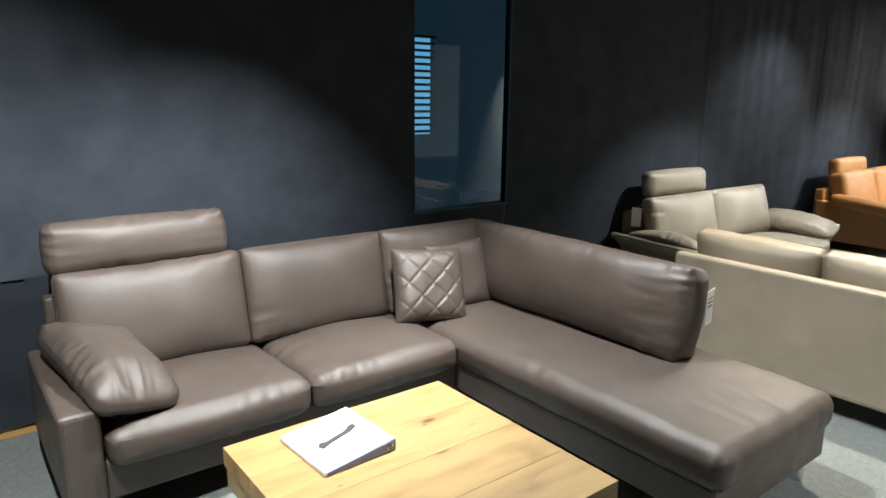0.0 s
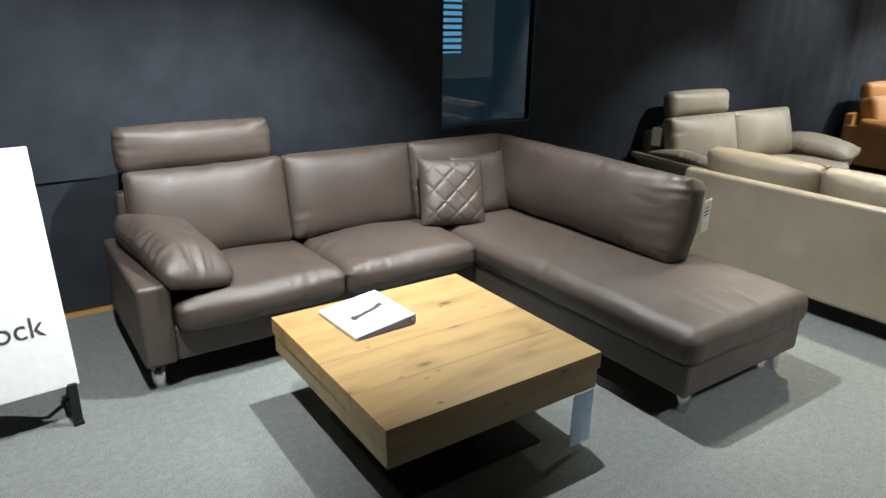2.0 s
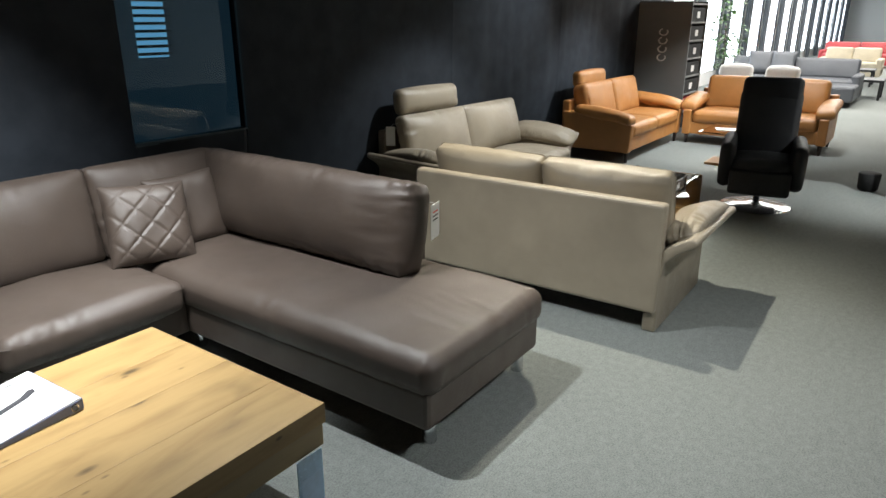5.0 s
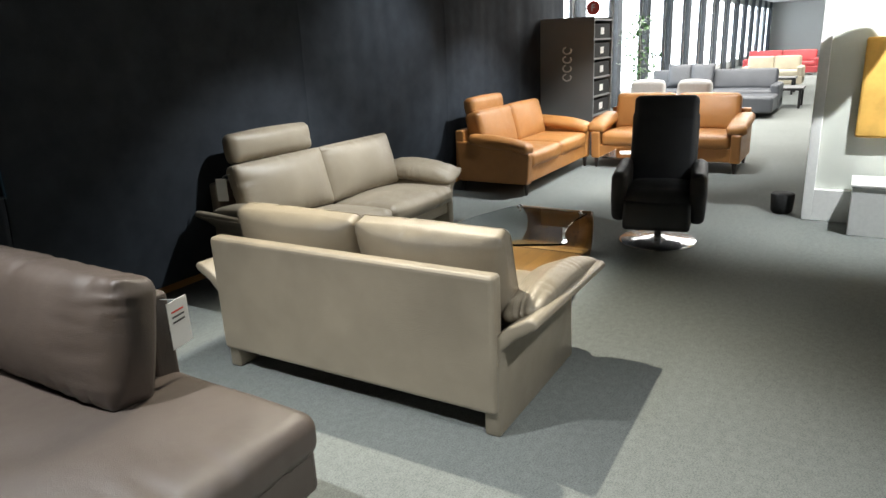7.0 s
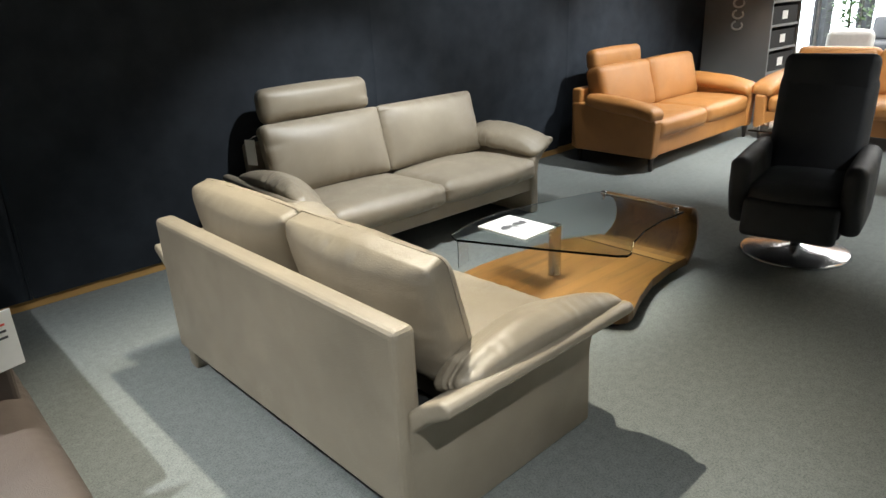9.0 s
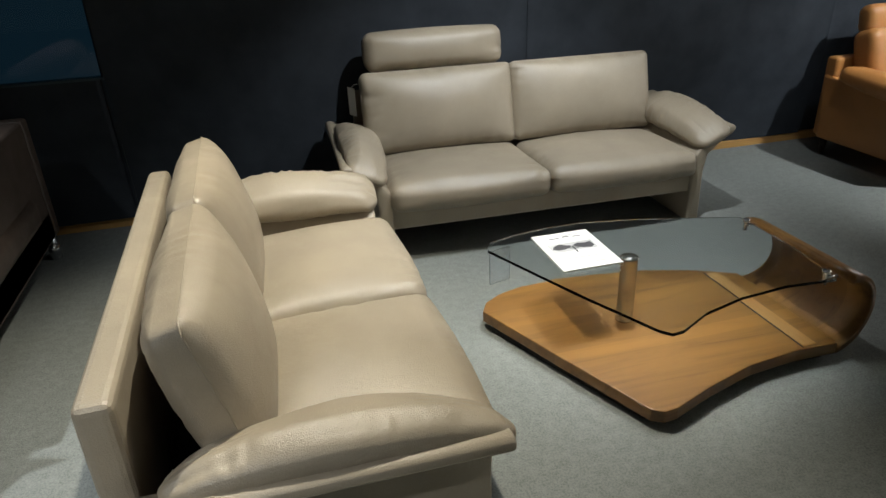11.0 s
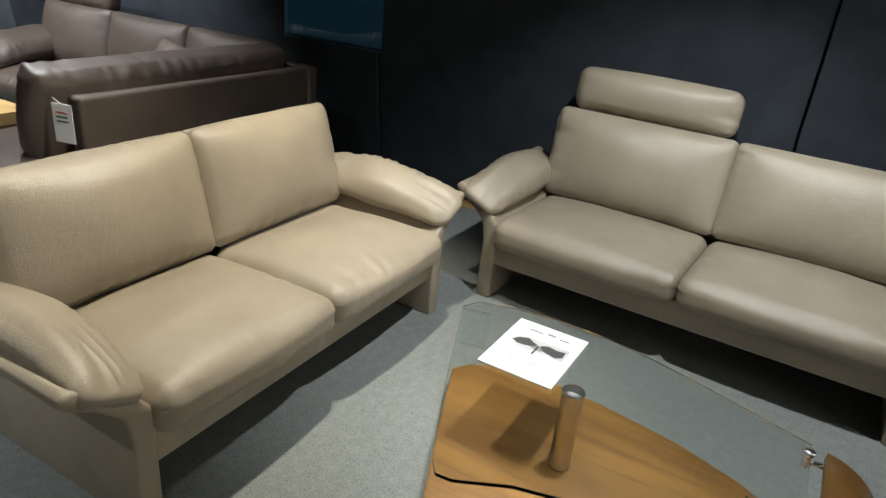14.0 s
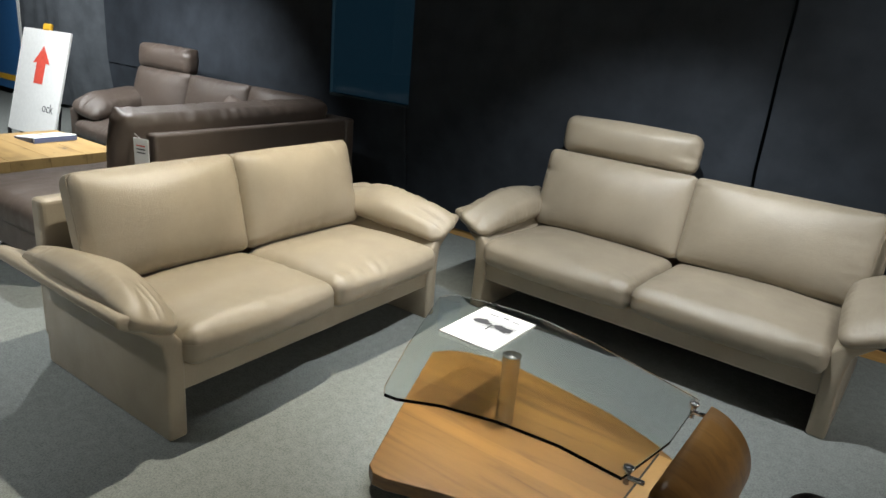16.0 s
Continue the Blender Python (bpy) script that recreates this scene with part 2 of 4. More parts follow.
def lathe(profile, sides=32):
    """A surface of revolution round z from (radius, height) pairs."""
    bm = bmesh.new()
    rings = []
    for r, z in profile:
        rings.append([bm.verts.new((r * math.cos(2 * math.pi * i / sides), r * math.sin(2 * math.pi * i / sides), z)) for i in range(sides)])
    for lo, hi in zip(rings, rings[1:]):
        for i in range(sides):
            bm.faces.new((lo[i], lo[(i + 1) % sides], hi[(i + 1) % sides], hi[i]))
    bm.faces.new(rings[0][::-1])
    bm.faces.new(rings[-1])
    return bm


def tube(points, r, sides=8, closed=False):
    bm = bmesh.new()
    pts = [Vector(p) for p in points]
    n, rings = len(pts), []
    for i, p in enumerate(pts):
        if closed:
            d = pts[(i + 1) % n] - pts[i - 1]
        else:
            d = pts[min(i + 1, n - 1)] - pts[max(i - 1, 0)]
        d.normalize()
        up = Vector((0, 0, 1)) if abs(d.z) < 0.9 else Vector((1, 0, 0))
        a = d.cross(up).normalized()
        b = d.cross(a)
        rings.append([bm.verts.new(p + r * (math.cos(2 * math.pi * k / sides) * a + math.sin(2 * math.pi * k / sides) * b)) for k in range(sides)])
    for i in range(n if closed else n - 1):
        lo, hi = rings[i], rings[(i + 1) % n]
        for k in range(sides):
            bm.faces.new((lo[k], lo[(k + 1) % sides], hi[(k + 1) % sides], hi[k]))
    if not closed:
        bm.faces.new(rings[0][::-1])
        bm.faces.new(rings[-1])
    return bm


def stops_along(half, r, inner):
    edge = [half - r + r * k for k in (1.0, 0.85, 0.62, 0.36, 0.12)]
    mid = list(np.linspace(-(half - r), half - r, inner))
    return np.array([-e for e in edge] + mid + edge[::-1])


def soft(size, r, m=None, puff=(0, 0, 0), wrinkle=0.0, seed=0, inner=(12, 10, 4), bend=None, taper=0.0, gather=5):
    """A stuffed, rounded cushion: verts and faces, centred, then placed by m. puff: how far the middle of each pair of faces swells."""
    w, d, h = (s / 2 for s in size)
    r = min(r, w, d, h) * 0.999
    axes = [stops_along(s, r, k) for s, k in zip((w, d, h), inner)]
    index, verts, faces = {}, [], []
    half = np.array((w, d, h))

    def vert(i, j, k):
        key = (i, j, k)
        if key not in index:
            index[key] = len(verts)
            p = np.array((axes[0][i], axes[1][j], axes[2][k]))
            core = np.clip(p, -(half - r), half - r)
            off = p - core
            length = np.linalg.norm(off)
            n = off / length if length > 1e-9 else np.zeros(3)
            q = core + n * r
            u = np.clip(q / half, -1, 1)
            f = 1 - u * u
            q = q + np.sign(q) * np.abs(u) * np.array(puff) * np.array((f[1] * f[2], f[0] * f[2], f[0] * f[1]))
            if taper:
                q[2] *= 1 - taper * (1 - (1 - u[0] ** 6) * (1 - u[1] ** 6))
            if wrinkle:
                v = Vector((q[0] * 4 + seed * 7.3, q[1] * 4, q[2] * 4 + seed))
                big = noise.noise(v)
                # gathers that run in from the seams and fade towards the middle
                v2 = Vector((q[0] * 21 + seed, q[1] * 3.5 + seed * 3, q[2] * 5))
                v3 = Vector((q[0] * 3.5 + seed, q[1] * 21 + seed * 3, q[2] * 5))
                fold_a, fold_b = 1 - 3.2 * abs(noise.noise(v2)), 1 - 3.2 * abs(noise.noise(v3))
                patch = max(0.0, min(1.0, 0.45 + 1.6 * noise.noise(Vector((q[0] * 3 + seed * 2, q[1] * 3 - seed, q[2] * 3)))))
                near_y, near_x = abs(u[1]) ** gather, abs(u[0]) ** gather
                rim = 1 - max(abs(u[0]), abs(u[1])) ** 24
                calm = (1 - u[0] ** 6) * (1 - u[1] ** 6) if abs(u[2]) > 0.6 else 0.15
                q = q + n * wrinkle * (0.7 * big * calm + (0.35 + 0.65 * rim) * patch * (0.62 * fold_a * near_y + 0.5 * fold_b * near_x))
            if bend:
                q = np.array(bend(q))
            verts.append(m @ Vector(q) if m else Vector(q))
        return index[key]

    na, nb, nc = (len(a) for a in axes)
    for k in (0, nc - 1):
        for i in range(na - 1):
            for j in range(nb - 1):
                f = (vert(i, j, k), vert(i + 1, j, k), vert(i + 1, j + 1, k), vert(i, j + 1, k))
                faces.append(f if k else f[::-1])
    for j in (0, nb - 1):
        for i in range(na - 1):
            for k in range(nc - 1):
                f = (vert(i, j, k), vert(i + 1, j, k), vert(i + 1, j, k + 1), vert(i, j, k + 1))
                faces.append(f[::-1] if j else f)
    for i in (0, na - 1):
        for j in range(nb - 1):
            for k in range(nc - 1):
                f = (vert(i, j, k), vert(i, j + 1, k), vert(i, j + 1, k + 1), vert(i, j, k + 1))
                faces.append(f if i else f[::-1])
    return verts, faces


def cushion(name, size, r, m, material, parent, label="", **kw):
    v, f = soft(size, r, m, **kw)
    ob = link_mesh(name, v, f, material, parent, True, label)
    return ob


def seam_loop(size, r, m, material, parent, level=0.0, tube_r=0.0025, puff=(0, 0)):
    """The stitched welt round a cushion at a height of its own."""
    w, d = size[0] / 2 + 0.0005, size[1] / 2 + 0.0005
    pts = []
    for cx, cy, a0 in ((w - r, d - r, 0), (-w + r, d - r, 90), (-w + r, -d + r, 180), (w - r, -d + r, 270)):
        for s in range(7):
            a = radians(a0 + 15 * s)
            pts.append(m @ Vector((cx + r * math.cos(a), cy + r * math.sin(a), level)))
    return part("seam", tube(pts, tube_r, 6, True), material, parent, smooth=True)


def text_part(name, words, size, m, material, parent, extrude=0.0005):
    cu = bpy.data.curves.new(name, "FONT")
    cu.body, cu.size, cu.extrude, cu.align_x, cu.align_y = words, size, extrude, "CENTER", "CENTER"
    tmp = bpy.data.objects.new(name, cu)
    scene.collection.objects.link(tmp)
    me = bpy.data.meshes.new_from_object(tmp.evaluated_get(bpy.context.evaluated_depsgraph_get()))
    bpy.data.objects.remove(tmp)
    me.materials.clear()
    me.materials.append(material)
    ob = new(name, me)
    ob.parent, ob.matrix_local = parent, m
    return ob


def turn_x(a):
    return Matrix.Rotation(radians(a), 4, "X")


def turn_y(a):
    return Matrix.Rotation(radians(a), 4, "Y")


def turn_z(a):
    return Matrix.Rotation(radians(a), 4, "Z")


def shift(x, y, z):
    return Matrix.Translation((x, y, z))


# ---------------------------------------------------------------- structure
WALL_Y = 4.362


def structure(name, bm, material, label, category):
    return tagged(part(name, bm, material), label, category, "", "structure")


structure("floor", box(-6, 48, -7, 9, -0.1, 0, 0), CARPET, "grey speckled needle-felt showroom carpet", "floor")
structure("ceiling", box(-6, 12.4, -7, 9, 3.0, 3.1, 0), DARKCEILING, "dark painted showroom ceiling", "ceiling")
structure("ceiling_hall", box(12.4, 48, -7, 9, 3.0, 3.1, 0), CEILING, "pale hall ceiling", "ceiling")
structure("wall_west", box(-6.2, -6, -7, 9, 0, 3.0, 0), GREYCLOTH, "dark grey cloth-covered end wall", "wall")
structure("wall_south", box(-6, 48, -7.2, -7, 0, 3.0, 0), OFFWHITE, "plain pale wall across the aisle", "wall")
structure("wall_far", box(48, 48.2, -7, 9, 0, 3.0, 0), WHITE, "pale far end wall of the hall", "wall")
structure("wall_back", box(-6, 12.4, 6.45, 6.6, 0, 3.0, 0), DARKCEILING, "dark wall behind the curtains", "wall")
# added glowing sheet that stands in for the pane's own bluish glow
structure("backdrop", box(0.5, 6.0, 6.40, 6.42, 0.2, 3.0, 0), glowing("dim_blue_glow", (0.0065, 0.017, 0.025), 1.0), "added dim blue glow sheet that tints the window pane", "backdrop")
structure("baseboard", box(-0.3, 11.3, WALL_Y + 0.116, WALL_Y + 0.148, 0, 0.062, 0.003), SKIRTING, "honey-coloured wooden skirting board along the curtain", "baseboard")


def curtain(name, x0, x1, z0, z1, y, material, label, waves, curl=(0.0, 0.0), step=0.03):
    """A hanging cloth with uneven vertical folds and some thickness; curl: how far each side edge rolls forward."""
    xs = np.arange(x0, x1 + step / 2, step)
    xs = np.concatenate([[x0, x0 + 0.008, x0 + 0.018], xs[1:-1], [x1 - 0.018, x1 - 0.008, x1]])
    zs = np.linspace(z0, z1, 26)
    verts, faces = [], []
    for back in (0, 0.012):
        for z in zs:
            wander = 0.014 * noise.noise(Vector((3.3, 1.7, z * 2.2)))
            for x in xs:
                f = waves * (0.6 * noise.noise(Vector((x * 1.7, 3.1, z * 0.25))) + 0.4 * noise.noise(Vector((x * 5.5, 9.2, z * 0.4))))
                for edge, out in ((x - x0, curl[0]), (x1 - x, curl[1])):
                    f -= out * math.exp(-edge / 0.035) * (0.7 + 0.5 * noise.noise(Vector((edge, x0, z * 1.6))))
                near = max(math.exp(-(x - x0) / 0.05) if curl[0] else 0.0, math.exp(-(x1 - x) / 0.05) if curl[1] else 0.0)
                # the cloth slopes back to the skirting below sill height
                verts.append((x + wander * near, y + f + back + 0.1 * max(0.0, (0.85 - z) / 0.79), z))
    n, m2 = len(xs), len(xs) * len(zs)
    for j in range(len(zs) - 1):
        for i in range(n - 1):
            a = j * n + i
            faces.append((a, a + 1, a + n + 1, a + n))
            faces.append((m2 + a, m2 + a + n, m2 + a + n + 1, m2 + a + 1))
    ob = link_mesh(name, verts, faces, material, None, True)
    return tagged(ob, label, "curtain", "", "structure")


# black cloth hung in lengths; the one behind the brown sofa is cut out round a window
curtain("wall_north_a", -0.25, 3.142, 0.058, 3.0, WALL_Y, CURTAIN, "black cloth wall hanging taut to the skirting", 0.012)
curtain("wall_north_b", 3.145, 3.972, 0.058, 0.90, WALL_Y, CURTAIN, "black cloth below the dark window", 0.002)
curtain("wall_north_c", 3.975, 6.42, 0.058, 3.0, WALL_Y, CURTAIN, "black cloth wall hanging between window and seam", 0.014, (0.0, 0.014))
curtain("wall_north_d", 6.434, 8.715, 0.058, 3.0, WALL_Y + 0.012, CURTAIN, "black cloth length with soft vertical folds", 0.03, (0.004, 0.014))
curtain("wall_north_e", 8.738, 12.3, 0.058, 3.0, WALL_Y + 0.03, CURTAIN, "black cloth length behind the cognac sofa", 0.04, (0.004, 0.0))
curtain("wall_north_f", -2.95, -0.28, 0.058, 3.0, WALL_Y + 0.3, GREYCLOTH, "dark grey cloth hanging in loose folds", 0.22)

structure("trim", box(-0.24, 0.93, WALL_Y - 0.0075, WALL_Y + 0.004, 0.8135, 0.8165, 0.001), CURTAIN, "stitched horizontal seam in the black cloth", "trim")

# window in the cloth, with a blind of daylight in the space behind
win = thing("window_1", pose(3.558, WALL_Y + 0.02, 0.9), "dark bluish window pane set in the black cloth wall", "window", "", "structure")
part("pane", box(-0.412, 0.412, 0.02, 0.026, 0, 2.1, 0), glassy("blue_window_glass", (0.55, 0.70, 0.78), 0.0), win).visible_shadow = False
part("window_sill", box(-0.412, 0.412, -0.02, 0.05, -0.01, 0.012, 0.003), plain("sill_paint", (0.035, 0.055, 0.065), 0.5), win)
part("window_frame", box(0.402, 0.416, -0.002, 0.05, 0.012, 2.1, 0.003), CURTAIN, win)
blind = thing("window_blind", pose(4.6, 6.36, 1.28), "horizontal blind with blue daylight between its slats", "blind", "", "structure")
part("daylight_panel", box(-0.14, 0.16, 0.03, 0.05, 0, 0.95, 0), SLATGLOW, blind)
for k in range(15):
    part("slat", box(-0.17, 0.19, -0.02, 0.0, 0.02 + 0.065 * k, 0.046 + 0.065 * k, 0.003), SLATDARK, blind)

# ---------------------------------------------------------------- beige sofas


def drape(q):
    """The ends of a loose arm cushion thin out; its front droops."""
    t = min(1.0, max(0.0, -q[1] / 0.37))
    b = min(1.0, max(0.0, q[1] / 0.37))
    return (q[0] * (1 - 0.12 * t - 0.2 * b * b), q[1], q[2] * (1 - 0.30 * t * t - 0.45 * b * b) - 0.04 * t * t - 0.03 * b * b)


def beige_sofa(width, m, label, headrest, group="beige leather sofas"):
    """Origin on the floor below the middle of the seat's front; faces -y."""
    s = thing("sofa", m, label, "sofa", group)
    hw = width / 2
    post = [(0.0, 0.0), (0.075, 0.0), (0.07, 0.3), (0.085, 0.39), (0.155, 0.455), (0.235, 0.505), (0.245, 0.525), (0.23, 0.545), (0.2, 0.545), (0.12, 0.5), (0.04, 0.43), (0.0, 0.38)]
    for side in (-1, 1):
        pts = [(side * (hw - 0.075 + x), z) for x, z in post]
        bm = prism(pts if side < 0 else pts[::-1], "y", 0.04, 0.92, 0.012)
        for v in bm.verts:
            if v.co.z > 0.33:
                v.co.z += 0.015 * max(0.0, v.co.y - 0.04) / 0.88
        part("side_panel", bm, BEIGE, s, smooth=True)
        arm = shift(side * (hw + 0.022), 0.41, 0.531) @ turn_x(2) @ turn_y(-side * 25)
        cushion("arm_cushion", (0.235, 0.78, 0.14), 0.062, arm, BEIGE, s, taper=0.3, puff=(0.008, 0.004, 0.014), wrinkle=0.022, seed=side * 3 + width,
                inner=(44, 70, 7), bend=drape, gather=3)
    part("base_rail", box(-hw + 0.06, hw - 0.06, 0.06, 0.13, 0.175, 0.30, 0.015), BEIGE, s)
    part("underside", box(-hw + 0.06, hw - 0.06, 0.12, 0.86, 0.2, 0.28, 0.01), UNDER, s)
    part("back_panel", box(-hw + 0.005, hw - 0.005, 0.865, 0.95, 0.115, 0.725, 0.022, 3), BEIGE, s)
    cw = (width - 0.13) / 2
    for side in (-1, 1):
        seat = shift(side * cw / 2, 0.315, 0.345) @ turn_x(-1.5)
        sc = cushion("seat_cushion", (cw - 0.002, 0.64, 0.165), 0.055, seat, BEIGE, s, taper=0.22, puff=(0.0, 0.02, 0.034), wrinkle=0.014, seed=side + 5 * width, inner=(40, 32, 5))
        seam_loop((cw - 0.002, 0.64 + 0.004), 0.055, seat, BEIGE, sc, 0.02)
        back = shift(side * (cw / 2 + 0.012), 0.685, 0.63) @ turn_x(-15) @ turn_x(90)
        bc = cushion("back_cushion", (cw + 0.028, 0.45, 0.18), 0.04, back, BEIGE, s, taper=0.42, puff=(0.0, 0.004, 0.045), wrinkle=0.015, seed=side * 2 + 3 * width, inner=(40, 26, 5))
        seam_loop((cw + 0.03, 0.452), 0.034, back, BEIGE, bc, 0.03)
    if headrest:
        head = shift(-cw / 2 - 0.01, 0.79, 0.955) @ turn_x(-8) @ turn_x(90)
        hr = cushion("headrest", (cw * 0.93, 0.21, 0.15), 0.052, head, BEIGE, s, taper=0.3, puff=(0.008, 0.01, 0.03), wrinkle=0.016, seed=11, inner=(40, 12, 5))
        for dx in (-0.2, 0.2):
            part("headrest_bracket", box(-cw / 2 + dx - 0.012, -cw / 2 + dx + 0.012, 0.84, 0.85, 0.7, 0.96, 0.002), BLACKSTEEL, hr)
    return s


beige_sofa(1.84, pose(6.185, 3.375, 0, 0, 0, -1.5), "beige leather two-seat sofa with headrest before black cloth wall", True)
beige_sofa(1.60, pose(5.255, 2.385, 0, 0, 0, 90.8), "beige leather two-seat sofa with its back to the brown sofa", False)

# ---------------------------------------------------------------- brown corner sofa
brown = thing("corner_sofa", pose(0, 0, 0), "dark brown leather corner sofa with chaise and headrest", "sofa")
part("arm_panel", box(0.885, 1.03, 3.37, 4.20, 0.135, 0.525, 0.022, 3), BROWN, brown)
part("seat_base", box(1.03, 2.74, 3.39, 4.12, 0.135, 0.30, 0.015), BROWN, brown)
part("chaise_base", box(2.72, 3.60, 1.90, 4.12, 0.135, 0.30, 0.02), BROWN, brown)
part("back_panel", box(0.97, 3.60, 4.10, 4.195, 0.135, 0.775, 0.02, 3), BROWN, brown)
part("chaise_back_panel", box(3.50, 3.60, 2.56, 4.10, 0.135, 0.775, 0.02, 3), BROWN, brown)
cushion("arm_cushion", (0.33, 0.72, 0.16), 0.06, shift(1.125, 3.70, 0.58) @ turn_z(8) @ turn_x(5) @ turn_y(13), BROWN, brown, taper=0.45, puff=(0.006, 0.006, 0.035), wrinkle=0.030, seed=4, inner=(44, 70, 8), gather=3,
        bend=lambda q: (q[0], q[1], q[2] - 0.3 * max(0.0, -q[1] - 0.1) ** 1.6))
for k, x in enumerate((1.455, 2.285)):
    seat = shift(x, 3.66, 0.355) @ turn_x(-1)
    sc = cushion("seat_cushion", (0.828, 0.68, 0.18), 0.055, seat, BROWN, brown, taper=0.2, puff=(0.0, 0.02, 0.036), wrinkle=0.016, seed=21 + k, inner=(44, 36, 5))
    seam_loop((0.828, 0.684), 0.055, seat, BROWN, sc, 0.04)
cushion("chaise_cushion", (0.92, 2.06, 0.19), 0.07, shift(3.165, 2.905, 0.357), BROWN, brown, taper=0.12, puff=(0.008, 0.004, 0.024), wrinkle=0.014, seed=31, inner=(40, 90, 5))
for k, (x0, x1) in enumerate(((1.0, 1.815), (1.82, 2.63), (2.635, 3.38))):
    back = shift((x0 + x1) / 2, 3.985, 0.665) @ turn_x(-13) @ turn_x(90)
    bc = cushion("back_cushion", (x1 - x0, 0.475, 0.20), 0.036, back, BROWN, brown, taper=0.4, puff=(0.0, 0.003, 0.045), wrinkle=0.016, seed=41 + k, inner=(44, 30, 5))
    seam_loop((x1 - x0 + 0.002, 0.477), 0.036, back, BROWN, bc, 0.03)
cushion("chaise_back_cushion", (1.58, 0.45, 0.24), 0.05, shift(3.37, 3.235, 0.67) @ turn_z(-90) @ turn_x(-12) @ turn_x(90), BROWN, brown, taper=0.3, puff=(0.035, 0.004, 0.04), wrinkle=0.020, seed=51, inner=(80, 28, 8))
hr = cushion("headrest", (0.78, 0.22, 0.165), 0.048, shift(1.375, 4.06, 1.0) @ turn_x(-6) @ turn_x(90), BROWN, brown, taper=0.26, puff=(0.006, 0.008, 0.034), wrinkle=0.022, seed=61, inner=(44, 12, 6))
for dx in (-0.22, 0.22):
    part("headrest_bracket", box(1.375 + dx - 0.015, 1.375 + dx + 0.015, 4.12, 4.132, 0.7, 1.0, 0.002), BLACKSTEEL, hr)
for x, y in ((0.95, 3.45), (2.845, 1.985), (3.56, 1.985), (2.83, 3.46), (0.95, 4.13), (3.56, 4.13)):
    leg = lathe([(0.026, 0.0), (0.029, 0.004), (0.031, 0.14)], 24)
    bmesh.ops.translate(leg, vec=(x, y, 0), verts=leg.verts)
    part("leg", leg, CHROME, brown, "polished chrome leg", True)


def quilt(size, thick, m, material, cells, seed):
    """A square scatter cushion; cells > 0 stitches a diamond lattice into it."""
    n = 60
    verts, faces = [], []
    for face in (1, -1):
        for j in range(n + 1):
            for i in range(n + 1):
                u, v = 2 * i / n - 1, 2 * j / n - 1
                body = ((1 - u ** 4) * (1 - v ** 4)) ** 0.5
                z = thick / 2 * body
                if cells:
                    a, b = (u + v) * cells / 2, (u - v) * cells / 2
                    groove = min(abs(a - round(a)), abs(b - round(b)))
                    z -= 0.009 * math.exp(-groove / 0.045) * body
                z += 0.006 * noise.noise(Vector((u * 2 + seed, v * 2, face))) * body
                pull = 1 - 0.05 * (1 - abs(u) ** 2) * abs(v) ** 2
                pull2 = 1 - 0.05 * (1 - abs(v) ** 2) * abs(u) ** 2
                verts.append(m @ Vector((u * size / 2 * pull2, v * size / 2 * pull, face * z)))
    k = (n + 1) ** 2
    for j in range(n):
        for i in range(n):
            a = j * (n + 1) + i
            faces.append((a, a + 1, a + n + 2, a + n + 1))
            faces.append((k + a, k + a + n + 1, k + a + n + 2, k + a + 1))
    return verts, faces


for size, thick, m, cells, label in (
    (0.42, 0.17, shift(2.77, 3.70, 0.635) @ turn_z(-14) @ turn_x(-24) @ turn_x(90) @ turn_z(-4), 3.0, "brown leather scatter cushion quilted in diamonds on the corner sofa"),
    (0.40, 0.14, shift(3.06, 3.80, 0.63) @ turn_z(-8) @ turn_x(-18) @ turn_x(90) @ turn_z(2), 0, "plain brown leather scatter cushion in the sofa corner"),
):
    v, f = quilt(size, thick, m, BROWN, cells, size * 9)
    tagged(link_mesh("scatter_cushion", v, f, BROWN, None, True), label, "cushion", "scatter cushions")

# ---------------------------------------------------------------- oak coffee table
table = thing("coffee_table", pose(1.845, 2.535, 0), "square solid oak coffee table on a black steel plate", "coffee table")
for k, (y0, y1) in enumerate(((-0.497, -0.2505), (-0.2492, 0.0045), (0.0058, 0.2495), (0.2508, 0.497))):
    part("plank", box(-0.489, 0.489, y0, y1, 0.345, 0.417, 0.0016), OAK, table)
part("lower_block", box(-0.482, 0.482, -0.49, 0.49, 0.258, 0.343, 0.004), OAKSIDE, table)
part("column", box(-0.16, 0.16, -0.16, 0.16, 0.012, 0.258, 0.004), BLACKSTEEL, table)
part("base_plate", box(-0.345, 0.30, -0.385, 0.27, 0.0, 0.014, 0.002), BLACKSTEEL, table)

binder = thing("ring_binder", pose(1.695, 2.80, 0.418, 0, 0, 3), "white ring binder with a dark printed motif on the oak table", "binder")
bm = prism([(-0.145, 0.0), (0.145, 0.0), (0.145, 0.042), (0.14, 0.046), (-0.145, 0.016)], "y", -0.16, 0.16, 0.002)
cover = part("cover", bm, PAPER, binder)
spine = part("spine", box(0.1455, 0.149, -0.158, 0.158, 0.003, 0.04, 0.001), plain("blue_spine", (0.12, 0.16, 0.32), 0.4), binder, "bluish spine")
part("finger_ring", tube([(0.118 + 0.011 * math.cos(a), -0.1645, 0.021 + 0.011 * math.sin(a)) for a in np.linspace(0, 2 * math.pi, 17)[:-1]], 0.002, 6, True), STEEL, spine)
